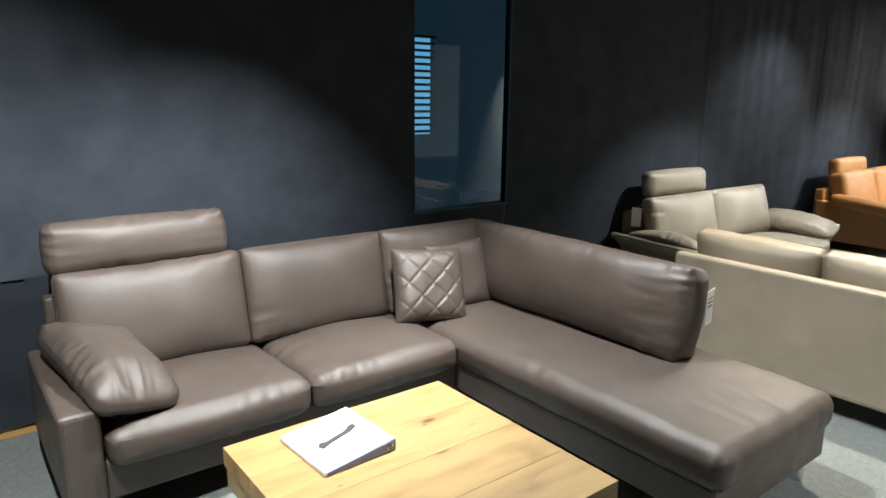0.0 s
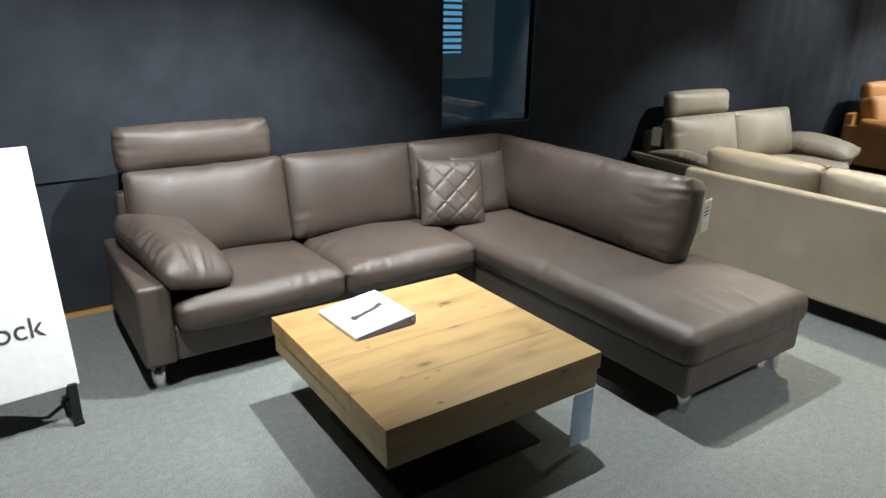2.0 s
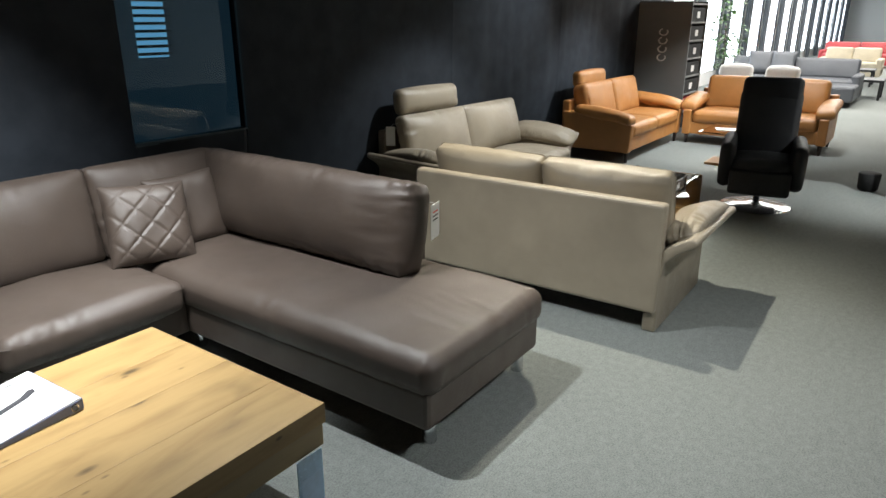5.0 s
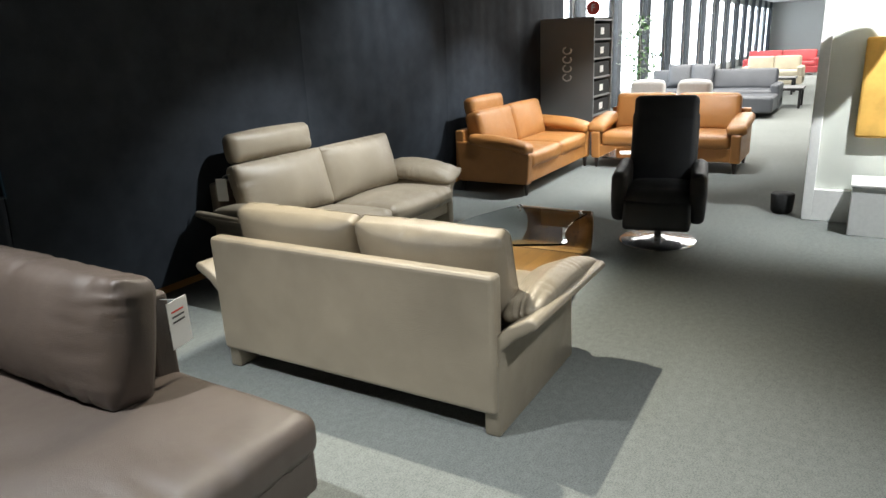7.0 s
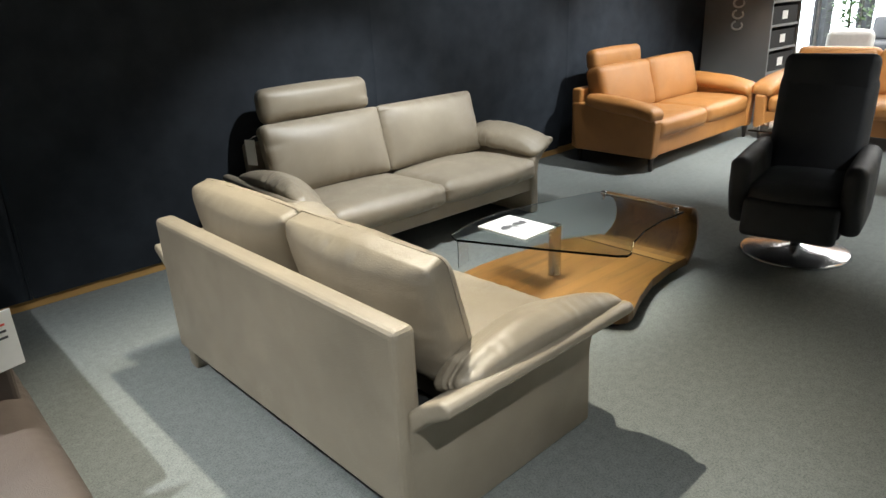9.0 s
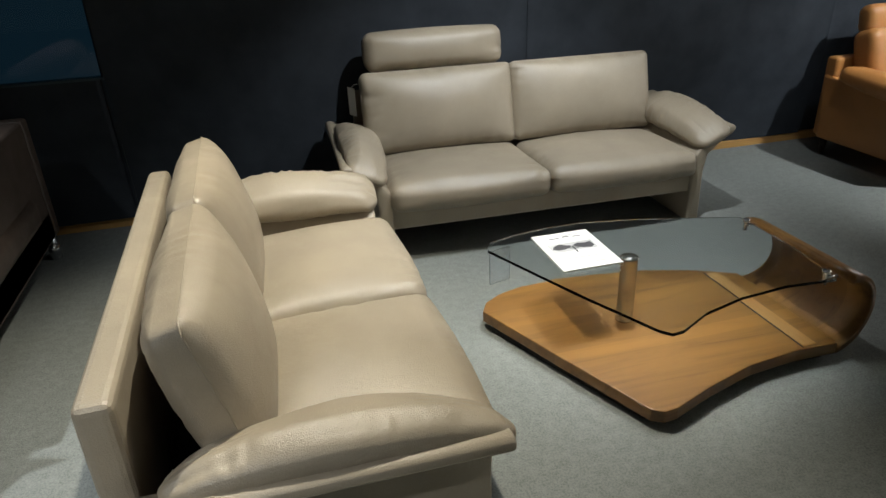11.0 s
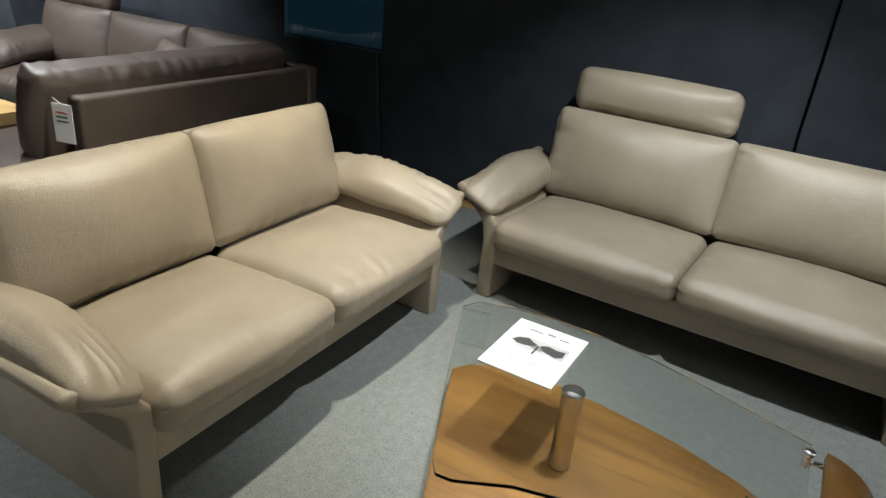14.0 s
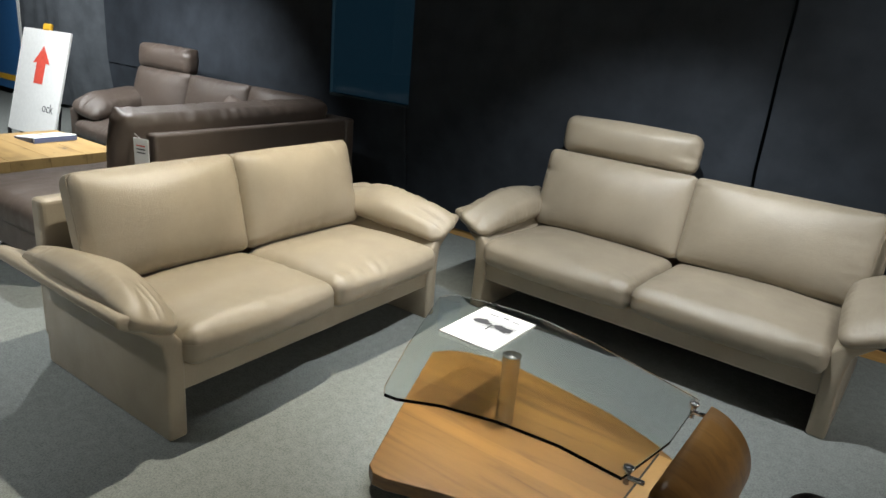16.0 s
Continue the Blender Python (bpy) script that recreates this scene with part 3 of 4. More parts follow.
# page edges lie in shadow; that shade is put into their blue-grey colour
part("page_edge", prism([(-0.135, 0.002), (0.143, 0.002), (0.143, 0.040), (-0.135, 0.0145)], "y", -0.163, -0.1605), plain("shaded_blue_edge", (0.16, 0.2, 0.36), 0.5), binder, "lower page edge with its shade in the blue-grey colour")
slope = math.degrees(math.atan2(0.03, 0.285))
face = Matrix.Translation((0, 0, 0.0318)) @ turn_y(-slope)


def on_face(bm, lift=0.001):
    bmesh.ops.transform(bm, matrix=face @ shift(0, 0, lift), verts=bm.verts)
    return bm


part("print_motif", on_face(prism([(-0.085, -0.012), (-0.07, 0.008), (-0.045, 0.0), (0.04, 0.014), (0.075, 0.036), (0.09, 0.03), (0.088, 0.008), (0.05, -0.008), (-0.04, -0.022), (-0.075, -0.036)], "z", 0, 0.0006)), INK, cover)
for k, (a, b, y) in enumerate(((-0.06, -0.02, 0.112), (-0.01, 0.035, 0.112), (0.045, 0.07, 0.118), (-0.1, 0.1, -0.1), (-0.1, 0.1, 0.09))):
    part("print_line", on_face(box(a, b, y, y + (0.008 if y > 0.1 else 0.0015), 0, 0.0005, 0)), GREY, cover)

card = thing("hanging_price_card", pose(2.245, 2.035, 0.03), "pale blue plastic price card hanging from the oak table", "price card")
sleeve = part("sleeve", box(-0.055, 0.055, -0.006, -0.002, 0.0, 0.235, 0.001), BLUEFILM, card)
part("paper_insert", box(-0.045, 0.045, -0.008, -0.0065, 0.02, 0.16, 0), plain("pale_card", (0.5, 0.66, 0.86), 0.5), sleeve)

# ---------------------------------------------------------------- white poster stand beside the brown sofa
sign = thing("poster_stand", pose(0.38, 3.318, 0.18, 0, 0, 4), "white display board with a red arrow on black legs", "sign")
tilt = turn_x(-15)
bm = box(-0.56, 0.24, -0.012, 0.012, 0, 0.99, 0.004)
bmesh.ops.transform(bm, matrix=tilt, verts=bm.verts)
board = part("board", bm, WHITE, sign)
bm = prism([(-0.075, 0.0), (0.075, 0.0), (0.08, 0.2), (0.15, 0.19), (0.01, 0.36), (-0.135, 0.19), (-0.07, 0.2)], "y", -0.014, -0.0125)
bmesh.ops.transform(bm, matrix=tilt @ shift(-0.16, 0, 0.48), verts=bm.verts)
part("arrow", bm, REDINK, board, "red upward arrow")
text_part("lettering", "ock", 0.122, tilt @ shift(0.07, -0.0135, 0.27) @ turn_x(90), INK, board)
bm = box(-0.22, -0.10, -0.02, 0.02, 0.985, 1.05, 0.012)
bmesh.ops.transform(bm, matrix=tilt, verts=bm.verts)
part("top_clip", bm, YELLOW, sign, "yellow plastic clip on the top edge")
for x in (-0.53, 0.21):
    part("leg", tube([(x, 0.20, -0.17), (x, 0.06, 0.0), (x, 0.11, 0.3)], 0.012, 6), BLACKSTEEL, sign)
    part("foot", box(x - 0.02, x + 0.02, -0.03, 0.23, -0.18, -0.16, 0.002), BLACKSTEEL, sign)
    part("strut", box(x - 0.018, x + 0.018, -0.022, 0.0, -0.162, 0.012, 0.002), BLACKSTEEL, sign)

# ---------------------------------------------------------------- price tag on the chaise
tag = thing("price_tag", pose(3.575, 2.492, 0.668, 0, 0, 14), "white price label hanging from the brown chaise cushion", "price tag")
tag_card = part("label_card", box(-0.055, 0.055, -0.006, -0.003, -0.09, 0.09, 0.001), PAPER, tag)
for k in range(3):
    part("print_line", box(-0.035, 0.03, -0.0068, -0.0062, 0.045 - 0.02 * k, 0.052 - 0.02 * k, 0), REDINK if k == 0 else INK, tag_card)
part("loop", tube([(0, -0.004, 0.088), (-0.03, 0.0, 0.10), (-0.06, 0.01, 0.11)], 0.0015, 6), PAPER, tag)
tag3 = thing("price_tag", pose(5.285, 4.19, 0.69, 0, 0, -68), "white price label hanging beside the beige back cushion", "price tag")
part("label_card", box(-0.04, 0.04, -0.006, -0.003, -0.08, 0.08, 0.001), PAPER, tag3)
part("loop", tube([(0, -0.004, 0.08), (0.03, -0.002, 0.10), (0.07, 0.0, 0.11)], 0.0015, 6), PAPER, tag3)

# ---------------------------------------------------------------- glass and wood coffee table
gtable = thing("glass_table", pose(0, 0, 0), "clear glass coffee table on a scrolled wooden base", "coffee table")
CORNERS = {
    "glass": [(5.585, 2.68), (5.62, 2.75), (5.74, 2.785), (5.90, 2.81), (6.05, 2.81), (6.25, 2.775), (6.45, 2.72), (6.74, 2.625), (6.745, 2.3), (6.70, 2.03), (6.50, 2.045), (6.30, 2.025), (6.12, 1.975), (5.99, 1.905), (5.945, 1.90), (5.915, 1.935), (5.78, 2.22)],
    "base": [(5.565, 2.69), (5.60, 2.755), (5.68, 2.81), (5.80, 2.845), (5.95, 2.85), (6.15, 2.83), (6.40, 2.79), (6.60, 2.72), (6.78, 2.625), (6.78, 2.03), (6.60, 2.035), (6.38, 2.01), (6.16, 1.945), (5.99, 1.88), (5.94, 1.875), (5.90, 1.90), (5.74, 2.27)],
}
part("glass_top", prism(CORNERS["glass"], "z", 0.366, 0.378, 0.002), GLASS, gtable).visible_shadow = False
part("base_board", prism(CORNERS["base"], "z", 0.035, 0.085, 0.004), WALNUT, gtable)
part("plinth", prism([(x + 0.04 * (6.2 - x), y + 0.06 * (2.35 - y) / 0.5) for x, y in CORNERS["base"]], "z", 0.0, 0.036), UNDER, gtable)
# scroll that rises from the board's end and bends back to carry the glass
verts, faces = [], []
ARC, WIDE = 18, 6
for i in range(ARC + 1):
    a = radians(-90 + 180 * i / ARC)
    for r in (0.168, 0.138):
        for j in range(WIDE + 1):
            t = j / WIDE
            y = 2.03 + 0.595 * t - (0.03 * math.sin(math.pi * i / ARC)) * (2 * t - 1)
            verts.append((6.78 + r * math.cos(a), y, 0.203 + r * math.sin(a)))
row = WIDE + 1
for i in range(ARC):
    o0, n0, o1, n1 = 2 * i * row, (2 * i + 1) * row, 2 * (i + 1) * row, (2 * i + 3) * row
    for j in range(WIDE):
        faces.append((o0 + j, o0 + j + 1, o1 + j + 1, o1 + j))
        faces.append((n0 + j, n1 + j, n1 + j + 1, n0 + j + 1))
    for j in (0, WIDE):
        f = (o0 + j, o1 + j, n1 + j, n0 + j)
        faces.append(f if j == 0 else f[::-1])
for i in (0, ARC):
    o0, n0 = 2 * i * row, (2 * i + 1) * row
    for j in range(WIDE):
        f = (o0 + j, n0 + j, n0 + j + 1, o0 + j + 1)
        faces.append(f if i == 0 else f[::-1])
scroll = link_mesh("scroll", verts, faces, WALNUT, gtable, True)
part("rebate_strip", box(6.64, 6.70, 2.05, 2.66, 0.082, 0.088, 0.002), wooden("pale_beech", (0.33, 0.185, 0.06), (0.24, 0.12, 0.035), (12, 1.2, 12), 0.45, False), gtable)
part("groove", box(6.632, 6.639, 2.045, 2.67, 0.082, 0.0862, 0), UNDER, gtable)
post = lathe([(0.036, 0.085), (0.036, 0.09), (0.034, 0.094), (0.034, 0.358), (0.036, 0.361), (0.036, 0.365)], 28)
bmesh.ops.translate(post, vec=(6.10, 2.445, 0), verts=post.verts)
part("post", post, STEEL, gtable, "brushed steel post", True)
for x, y in ((6.735, 2.575), (6.70, 2.08)):
    pin = lathe([(0.009, 0.33), (0.009, 0.366), (0.016, 0.378), (0.017, 0.386), (0.012, 0.39)], 16)
    bmesh.ops.translate(pin, vec=(x, y, 0), verts=pin.verts)
    fixing = part("glass_fixing", pin, CHROME, gtable, "chrome glass fixing", True)
    arm = tube([(x, y, 0.352), (x + 0.05, y, 0.355)], 0.008, 8)
    part("fixing_arm", arm, CHROME, fixing, smooth=True)

leaflet = thing("leaflet", pose(5.92, 2.56, 0.3785, 0, 0, 0), "white printed leaflet with a dark picture on the glass table", "leaflet")
front = part("cover_sheet", box(-0.125, 0.125, -0.165, 0.165, 0, 0.006, 0.001), PAPER, leaflet)
for shape in ([(-0.09, 0.02), (-0.075, 0.045), (-0.045, 0.058), (-0.02, 0.04), (-0.005, 0.036), (-0.012, 0.02), (-0.04, 0.008), (-0.07, 0.006)],
              [(0.005, 0.036), (0.03, 0.05), (0.06, 0.042), (0.088, 0.048), (0.09, 0.012), (0.07, -0.004), (0.03, 0.006), (0.012, 0.02)]):
    part("picture", prism(shape, "z", 0.006, 0.0065), INK, front)
part("picture_middle", prism([(-0.03, 0.012), (-0.01, 0.03), (0.02, 0.034), (0.035, 0.014), (0.01, 0.0)], "z", 0.0058, 0.0063), GREY, front)
part("picture_tint", box(-0.098, 0.098, -0.012, 0.064, 0.0058, 0.0061, 0), plain("pale_grey_print", (0.5, 0.5, 0.5), 0.6), front)
part("picture_stem", box(-0.004, 0.003, -0.03, 0.03, 0.0062, 0.0066, 0), INK, front)
for k, (a, b, y, h) in enumerate(((-0.07, -0.02, 0.11, 0.009), (-0.005, 0.025, 0.115, 0.012), (0.04, 0.075, 0.11, 0.008), (-0.095, 0.095, -0.125, 0.002), (-0.095, 0.095, 0.135, 0.002), (-0.07, 0.07, -0.075, 0.003), (-0.07, 0.04, -0.09, 0.003))):
    part("print_line", box(a, b, y, y + h, 0.0062, 0.0066, 0), GREY, front)
tag2 = thing("clear_tag", pose(5.64, 2.685, 0.22, 0, 0, 15), "clear plastic tag hanging under the glass table corner", "price tag")
part("sleeve", box(-0.05, 0.05, -0.002, 0.002, 0.0, 0.145, 0.001), CLEAR, tag2).visible_shadow = False

# ---------------------------------------------------------------- recliner
chair = thing("recliner_chair", pose(7.46, 1.70, 0, 0, 0, -80), "black leather recliner on a round chrome swivel base", "armchair")
disc_part = part("base_disc", lathe([(0.30, 0.0), (0.305, 0.008), (0.29, 0.02), (0.10, 0.032), (0.04, 0.05)], 48), CHROME, chair, "polished chrome base disc", True)
part("swivel_column", lathe([(0.03, 0.045), (0.03, 0.18), (0.06, 0.2)], 20), CHROME, disc_part, smooth=True)
part("seat_frame", box(-0.25, 0.25, -0.26, 0.28, 0.18, 0.30, 0.03, 3), BLACKLEATHER, chair)
cushion("seat_cushion", (0.50, 0.56, 0.17), 0.07, shift(0, -0.03, 0.385), BLACKLEATHER, chair, puff=(0, 0.02, 0.02), wrinkle=0.008, seed=3)
cushion("footrest_flap", (0.49, 0.22, 0.08), 0.035, shift(0, -0.32, 0.285) @ turn_x(80), BLACKLEATHER, chair, puff=(0, 0, 0.012), wrinkle=0.004, seed=4)
cushion("backrest", (0.52, 0.62, 0.15), 0.06, shift(0, 0.31, 0.70) @ turn_x(-14) @ turn_x(90), BLACKLEATHER, chair, puff=(0, 0, 0.02), wrinkle=0.008, seed=5)
cushion("head_cushion", (0.50, 0.24, 0.12), 0.05, shift(0, 0.365, 1.0) @ turn_x(-12) @ turn_x(90), BLACKLEATHER, chair, puff=(0, 0, 0.012), wrinkle=0.006, seed=6)
for side in (-1, 1):
    cushion("armrest", (0.11, 0.60, 0.40), 0.05, shift(side * 0.285, -0.02, 0.42), BLACKLEATHER, chair, puff=(0.012, 0.01, 0.0), wrinkle=0.006, seed=8 + side, inner=(4, 16, 10),
            bend=lambda q: (q[0], q[1] * (1 - 0.25 * max(0.0, -q[2] / 0.2)), q[2] + 0.04 * q[1]))
part("strap", box(-0.11, 0.11, 0.172, 0.182, 0.465, 0.474, 0.002), GREY, chair)

# ---------------------------------------------------------------- cognac sofas


def cognac_sofa(width, m, label, headrest):
    s = thing("sofa", m, label, "sofa", "cognac leather sofas")
    hw = width / 2
    part("seat_base", box(-hw + 0.1, hw - 0.1, 0.03, 0.85, 0.13, 0.29, 0.015), COGNAC, s)
    part("back_panel", box(-hw + 0.02, hw - 0.02, 0.80, 0.90, 0.13, 0.68, 0.02, 3), COGNAC, s)
    for side in (-1, 1):
        pts = [(0.02, 0.12), (0.84, 0.12), (0.88, 0.56), (0.55, 0.53), (0.03, 0.47), (0.0, 0.44)]
        x0, x1 = sorted((side * hw, side * (hw - 0.11)))
        part("side_panel", prism(pts, "x", x0, x1, 0.015), COGNAC, s)
        cushion("arm_cushion", (0.22, 0.72, 0.11), 0.05, shift(side * (hw - 0.06), 0.36, 0.55) @ turn_x(6) @ turn_y(-side * 6), COGNAC, s, puff=(0.01, 0.0, 0.02), wrinkle=0.012, seed=side + 14,
                inner=(8, 18, 4), bend=lambda q: (q[0], q[1], q[2] - 0.3 * max(0.0, -q[1] - 0.15) ** 1.5))
        for y in (0.06, 0.82):
            leg = lathe([(0.016, 0.0), (0.03, 0.13)], 12)
            bmesh.ops.translate(leg, vec=(side * (hw - 0.06), y, 0), verts=leg.verts)
            part("leg", leg, DARKWOOD, s, "dark tapered wooden leg", True)
    cw = (width - 0.24) / 2
    for side in (-1, 1):
        cushion("seat_cushion", (cw, 0.66, 0.17), 0.06, shift(side * cw / 2, 0.34, 0.36), COGNAC, s, puff=(0, 0.012, 0.02), wrinkle=0.009, seed=side + 24)
        cushion("back_cushion", (cw, 0.46, 0.19), 0.06, shift(side * cw / 2, 0.70, 0.635) @ turn_x(-15) @ turn_x(90), COGNAC, s, puff=(0, 0.01, 0.025), wrinkle=0.01, seed=side + 34)
    if headrest:
        cushion("headrest", (cw * 0.92, 0.19, 0.13), 0.055, shift(-cw / 2, 0.80, 0.915) @ turn_x(-8) @ turn_x(90), COGNAC, s, puff=(0, 0.01, 0.012), wrinkle=0.007, seed=44)
    return s


cognac_sofa(1.95, pose(9.55, 3.32, 0, 0, 0, 0), "cognac leather two-seat sofa with headrest before black cloth", True)
cognac_sofa(1.76, pose(10.40, 2.40, 0, 0, 0, -90), "cognac leather two-seat sofa facing the aisle seating", False)

side_table = thing("glass_side_table", pose(9.2, 2.35, 0), "small glass coffee table on a bent chrome leg", "coffee table")
part("glass_top", box(-0.35, 0.35, -0.3, 0.3, 0.40, 0.412, 0.003), glassy("smoked_glass", (0.75, 0.6, 0.45)), side_table).visible_shadow = False
part("leg", tube([(-0.3, 0, 0.4), (-0.33, 0, 0.25), (-0.28, 0, 0.08), (-0.15, 0, 0.012), (0.2, 0, 0.012)], 0.018, 10), CHROME, side_table, smooth=True)
part("base_board", box(-0.1, 0.3, -0.25, 0.25, 0.0, 0.03, 0.004), WALNUT, side_table)
brochure = thing("leaflet", pose(9.2, 2.4, 0.4125, 0, 0, 20), "white leaflet on the small glass table", "leaflet")
part("cover_sheet", box(-0.1, 0.1, -0.14, 0.14, 0, 0.004, 0.001), PAPER, brochure)

# ---------------------------------------------------------------- sample shelf
shelf = thing("sample_shelf", pose(11.3, 3.57, 0), "grey sample shelf with dark and red boxes beside the curtain", "shelf")
end_panel = part("end_panel", box(0, 0.03, 0, 0.78, 0, 1.86, 0.003), GREY, shelf)
part("back_board", box(0.03, 0.80, 0.74, 0.78, 0, 1.86, 0.003), GREY, shelf)
part("far_panel", box(0.77, 0.80, 0, 0.74, 0, 1.86, 0.003), GREY, shelf)
for k in range(8):
    part("shelf_board", box(0.032, 0.768, 0.005, 0.73, 0.02 + 0.255 * k, 0.045 + 0.255 * k, 0.002), GREY, shelf)
for k, y in enumerate((0.55, 0.36, 0.16, -0.02)):
    a = [(0.13 * math.cos(t), 0.10 * math.sin(t)) for t in np.linspace(0.3, 5.4, 14)]
    part("letter_shape", tube([(-0.004, 0.38 + py * 0.6, 1.43 - 0.12 * k + px * 0.35) for px, py in a], 0.012, 6), WHITE, end_panel)
for k in range(7):
    mat = REDLEATHER if k == 1 else UNDER
    b = thing("sample_box", pose(11.345, 3.59, 0.0455 + 0.255 * k), "dark red sample box on the shelf" if k == 1 else "black sample box on the grey shelf", "box", "sample boxes")
    part("carton", box(0.0, 0.7, 0.0, 0.5, 0, 0.19, 0.004), mat, b)
    part("label_card", box(0.28, 0.42, -0.004, -0.001, 0.05, 0.14, 0), PAPER, b)

marker = thing("hanging_sign", pose(12.2, 3.9, 2.0, 0, 0, 0), "round red safety sign with a white letter", "sign")
disc = lathe([(0.10, -0.006), (0.10, 0.006)], 28)
bmesh.ops.transform(disc, matrix=turn_y(-90), verts=disc.verts)
part("disc", disc, REDINK, marker)
text_part("letter", "F", 0.14, pose(-0.008, 0, 0, 90, 0, -90), WHITE, marker)
part("hanger", tube([(0, 0, 0.1), (0, 0, 1.0)], 0.004, 6), STEEL, marker)

# ---------------------------------------------------------------- display niche at the aisle
niche = thing("display_wall", pose(8.55, 0.72, 0), "white display partition with a low plinth and ochre panel", "partition")
part("panel", box(0.06, 0.16, -2.6, 0.0, 0, 2.75, 0.004), OFFWHITE, niche)
part("edge_post", box(0.0, 0.16, -0.05, 0.03, 0.0, 2.75, 0.006), WHITE, niche)
part("plinth", box(0.0, 0.06, -2.6, -0.05, 0.0, 0.27, 0.004), WHITE, niche)
part("ochre_panel", box(-0.02, 0.055, -1.2, -0.29, 0.72, 1.5, 0.02), ORANGE, niche, "ochre fabric panel")
lamp = thing("ceiling_lamp", pose(8.2, 0.25, 1.78), "glowing white hanging lamp by the display partition", "lamp")
part("shade", lathe([(0.11, 0.0), (0.16, 0.05), (0.14, 0.10), (0.03, 0.13)], 28), LAMPGLOW, lamp, smooth=True)
part("cable", tube([(0, 0, 0.13), (0, 0, 1.22)], 0.004, 6), WHITE, lamp)
cube = thing("pedestal", pose(8.15, 0.2, 0), "white painted pedestal box on the carpet", "pedestal")
part("body", box(0, 0.4, -0.25, 0.2, 0, 0.39, 0.006), WHITE, cube)
part("top", box(-0.01, 0.41, -0.26, 0.21, 0.392, 0.41, 0.004), WHITE, cube)
bag = thing("floor_bin", pose(8.75, 0.92, 0), "small dark bin beside the partition", "bin")
part("body", lathe([(0.07, 0.0), (0.09, 0.02), (0.10, 0.17), (0.09, 0.18)], 20), UNDER, bag, smooth=True)

# ---------------------------------------------------------------- hall beyond
structure("wall_hall", box(12.4, 48, 5.32, 5.5, 0, 3.0, 0), WHITE, "white hall wall with tall windows", "wall")
structure("wall_hall_end", box(12.3, 12.4, 5.32, 9, 0, 3.0, 0), WHITE, "white return wall beside the shelf", "wall")
for k in range(14):
    x = 13.2 + 2.4 * k
    w = thing("window_%d" % (k + 2), pose(x, 5.30, 0.35), "tall bright hall window with dark frame", "window", "hall windows", "structure")
    part("pane", box(0, 1.75, 0, 0.01, 0, 2.3, 0), DAYGLOW, w)
    for a in (0, 1.69):
        part("window_frame", box(a, a + 0.06, -0.05, -0.002, 0, 2.3, 0.004), BLACKSTEEL, w)
    c = thing("drape", pose(x + 1.9, 5.2, 0), "dark drape hanging between hall windows", "curtain", "hall drapes")
    part("cloth", box(0, 0.35, -0.06, 0.06, 0.0, 3.0, 0.03), GREYCLOTH, c)


def far_sofa(name, m, width, material, label, chaise=False):
    s = thing(name, m, label, "sofa", "far sofas")
    hw = width / 2
    part("base", box(-hw, hw, 0.0, 0.95, 0.08, 0.30, 0.03), material, s)
    for k in range(2):
        cushion("seat_cushion", (hw - 0.1, 0.7, 0.16), 0.06, shift((k - 0.5) * (hw - 0.1), 0.36, 0.37), material, s, puff=(0, 0, 0.02), inner=(8, 8, 3))
        cushion("back_cushion", (hw - 0.1, 0.42, 0.18), 0.06, shift((k - 0.5) * (hw - 0.1), 0.78, 0.62) @ turn_x(-14) @ turn_x(90), material, s, puff=(0, 0, 0.02), inner=(8, 8, 3))
    for side in (-1, 1):
        part("armrest", box(*sorted((side * hw, side * (hw - 0.16))), 0.02, 0.92, 0.1, 0.56, 0.05, 3), material, s)
        part("leg", box(side * (hw - 0.1) - 0.02, side * (hw - 0.1) + 0.02, 0.05, 0.09, 0, 0.09, 0.003), CHROME, s)
    if chaise:
        part("chaise", box(hw - 0.95, hw, -0.9, 0.0, 0.1, 0.40, 0.05, 3), material, s)
    return s


far_sofa("sofa", pose(16.8, 3.1, 0, 0, 0, -90), 2.7, GREYLEATHER, "dark grey leather corner sofa in the bright hall", True)
far_sofa("sofa", pose(23.5, 2.6, 0, 0, 0, -90), 1.6, CREAMLEATHER, "cream leather sofa far down the hall")
far_sofa("sofa", pose(29.0, 2.9, 0, 0, 0, -90), 2.4, REDLEATHER, "red sofa at the far end of the hall")
for k, (y, lean) in enumerate(((3.75, 8), (3.3, -6))):
    v, f = quilt(0.5, 0.16, shift(17.45, y, 0.72) @ turn_z(-90 + lean) @ turn_x(-20) @ turn_x(90), GREYLEATHER, 0, 2 + k)
    tagged(link_mesh("scatter_cushion", v, f, GREYLEATHER, None, True), "dark grey scatter cushion leaning on the grey hall sofa", "cushion", "hall cushions")
for x, y in ((18.2, 1.9), (21.5, 2.3)):
    t = thing("low_table", pose(x, y, 0), "black low table in the hall", "coffee table", "hall tables")
    part("top", box(-0.4, 0.4, -0.5, 0.5, 0.36, 0.41, 0.006), BLACKSTEEL, t)
    for a in (-0.35, 0.35):
        for b in (-0.45, 0.45):
            part("leg", box(a - 0.025, a + 0.025, b - 0.025, b + 0.025, 0, 0.36, 0.003), BLACKSTEEL, t)


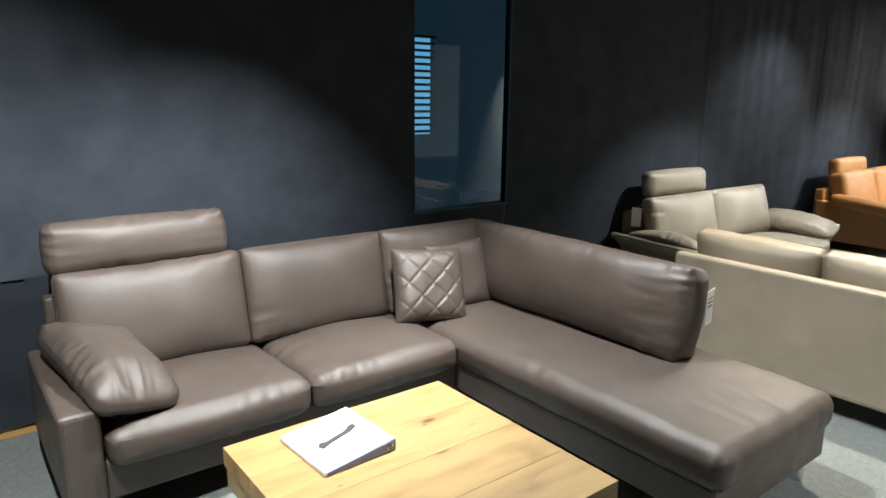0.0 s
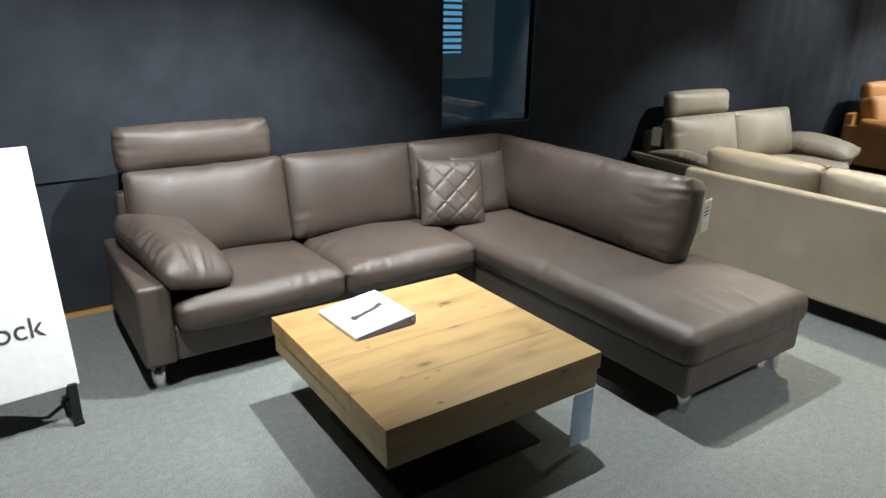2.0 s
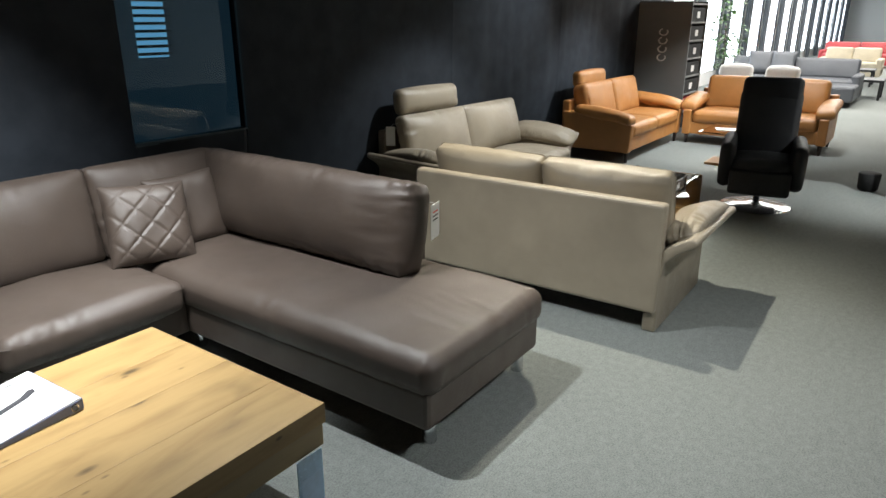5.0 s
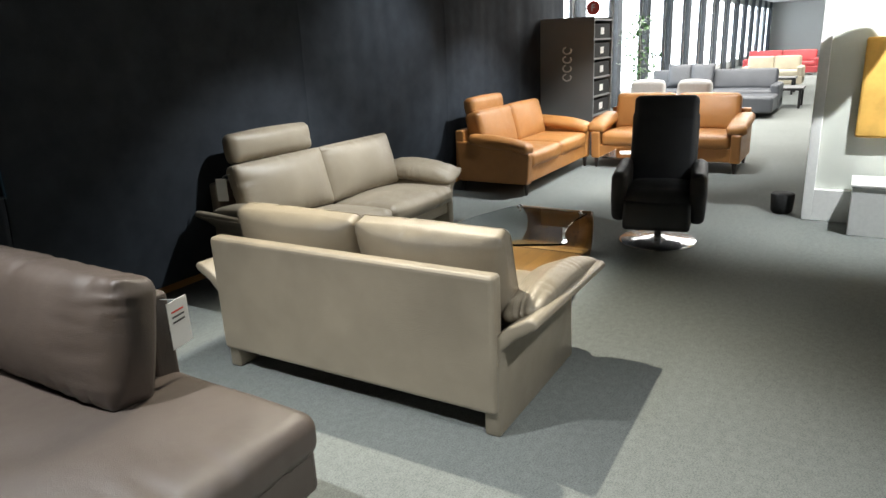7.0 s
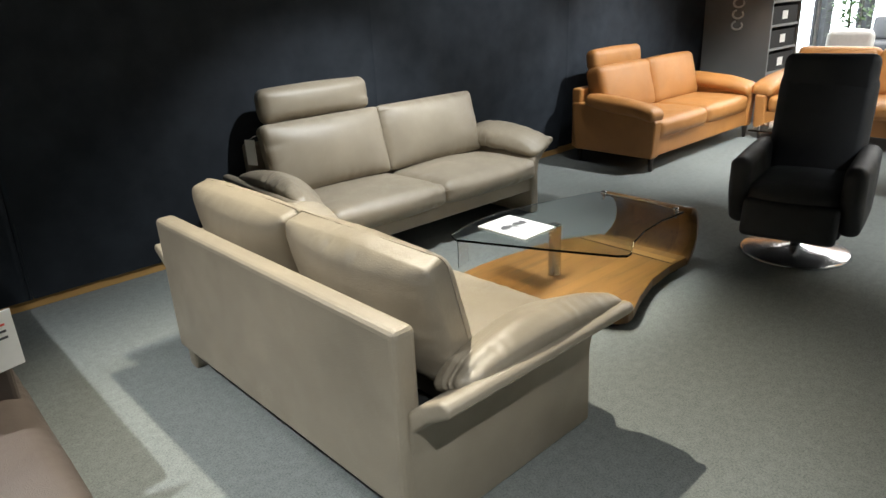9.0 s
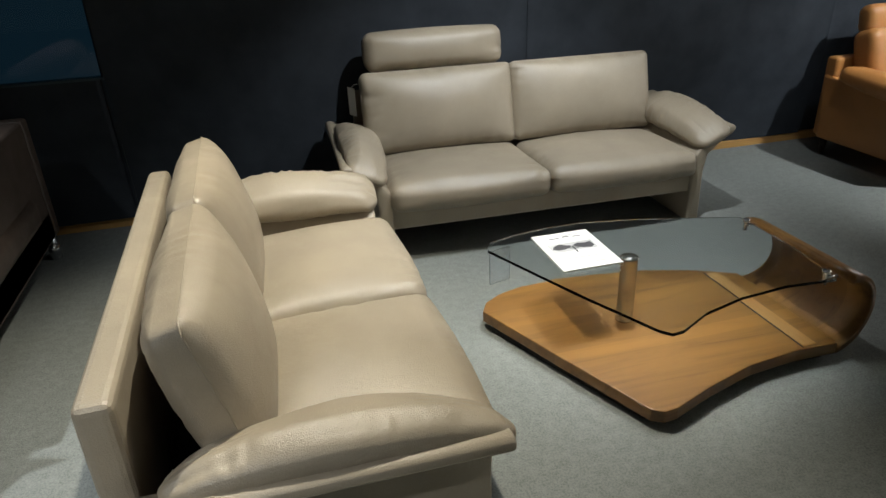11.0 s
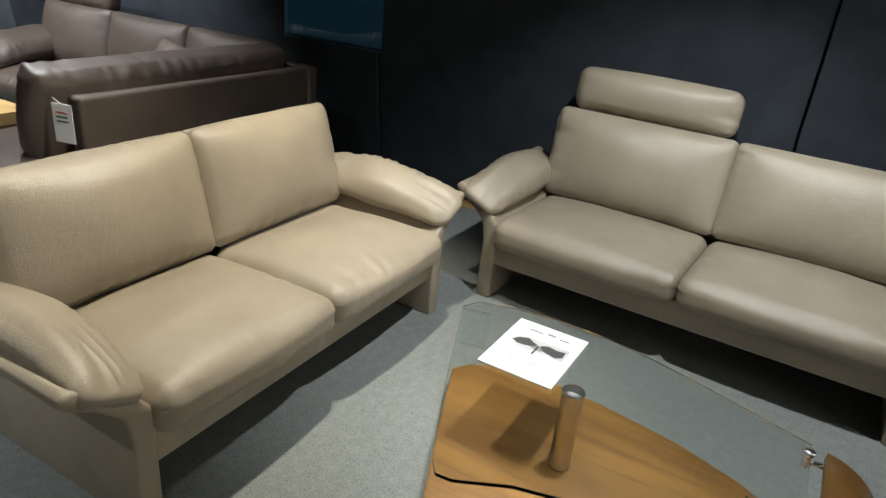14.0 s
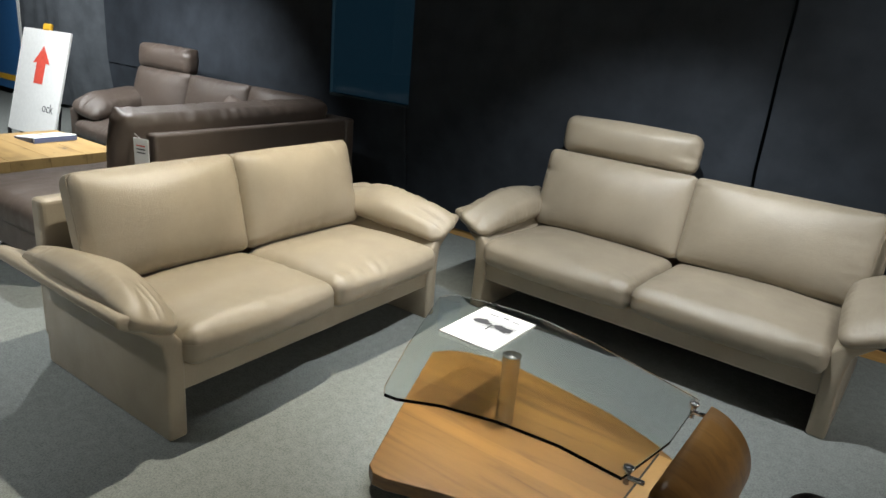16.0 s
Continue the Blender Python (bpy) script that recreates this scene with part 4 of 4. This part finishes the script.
def shell_chair(x, y, a):
    s = thing("shell_chair", pose(x, y, 0, 0, 0, a), "white moulded shell chair behind the cognac sofa", "chair", "shell chairs")
    cushion("shell_back", (0.5, 0.5, 0.14), 0.065, shift(0, 0.22, 0.68) @ turn_x(-12) @ turn_x(90), WHITE, s, puff=(0, 0.03, 0.02))
    cushion("seat", (0.5, 0.5, 0.12), 0.055, shift(0, -0.02, 0.44), WHITE, s, puff=(0, 0, 0.02))
    part("base", lathe([(0.22, 0), (0.22, 0.015), (0.03, 0.03), (0.03, 0.39)], 24), CHROME, s, smooth=True)


shell_chair(12.3, 3.1, -80)
shell_chair(12.2, 2.5, -100)

plant = thing("potted_plant", pose(15.0, 3.95, 0), "leafy green plant in a dark pot by the windows", "plant")
part("pot", lathe([(0.14, 0), (0.2, 0.35), (0.21, 0.36), (0.18, 0.35)], 24), UNDER, plant, smooth=True)
part("stem", tube([(0, 0, 0.33), (0.02, 0.01, 0.9), (-0.02, 0.02, 1.5)], 0.018, 8), DARKWOOD, plant, smooth=True)
rnd = random.Random(5)
verts, faces = [], []
for k in range(420):
    a, h = rnd.uniform(0, 6.28), rnd.uniform(0.65, 1.95)
    r = rnd.uniform(0.05, 0.42) * (1.1 - abs(h - 1.3) * 0.8)
    c = Vector((r * math.cos(a), r * math.sin(a), h))
    d = Vector((math.cos(a + rnd.uniform(-1, 1)), math.sin(a + rnd.uniform(-1, 1)), rnd.uniform(-0.7, 0.5))).normalized() * rnd.uniform(0.08, 0.15)
    n = d.cross(Vector((0, 0, 1))).normalized() * 0.032
    i = len(verts)
    verts += [c, c + d * 0.5 + n, c + d, c + d * 0.5 - n]
    faces.append((i, i + 1, i + 2, i + 3))
tagged(link_mesh("foliage", verts, faces, LEAF, plant), kind="stuff")

# ---------------------------------------------------------------- beyond the curtain's free end
panel = thing("blue_poster", pose(-3.25, 4.72, 0), "blue and yellow poster on a white post", "poster")
part("board", box(-1.1, 0.1, 0, 0.03, 0.1, 2.3, 0.004), BLUE, panel)
part("yellow_band", box(-1.1, 0.1, -0.004, -0.001, 0.22, 0.30, 0), YELLOW, panel)
part("post", box(0.12, 0.2, -0.03, 0.05, 0, 2.6, 0.004), WHITE, panel)

# ---------------------------------------------------------------- track spots on the ceiling
first = None
# every spot gets a housing, the added aisle fill too
for sx, sy, tx, ty, watts, cone, colour in SPOTS:
    m = Matrix.Translation((sx, sy, SPOT_Z))
    if first is None:
        first = thing("track_spotlight", m, "small white ceiling spotlight placed to light sofas and floor", "spotlight", "ceiling spotlights")
        part("stem", tube([(0, 0, 0.0), (0, 0, 0.22)], 0.012, 8), WHITE, first, smooth=True)
        part("canopy", lathe([(0.05, 0.2), (0.05, 0.218)], 20), WHITE, first)
        part("housing", lathe([(0.055, -0.06), (0.055, 0.0), (0.03, 0.03)], 24), WHITE, first, smooth=True)
    else:
        copy_thing(first, m)
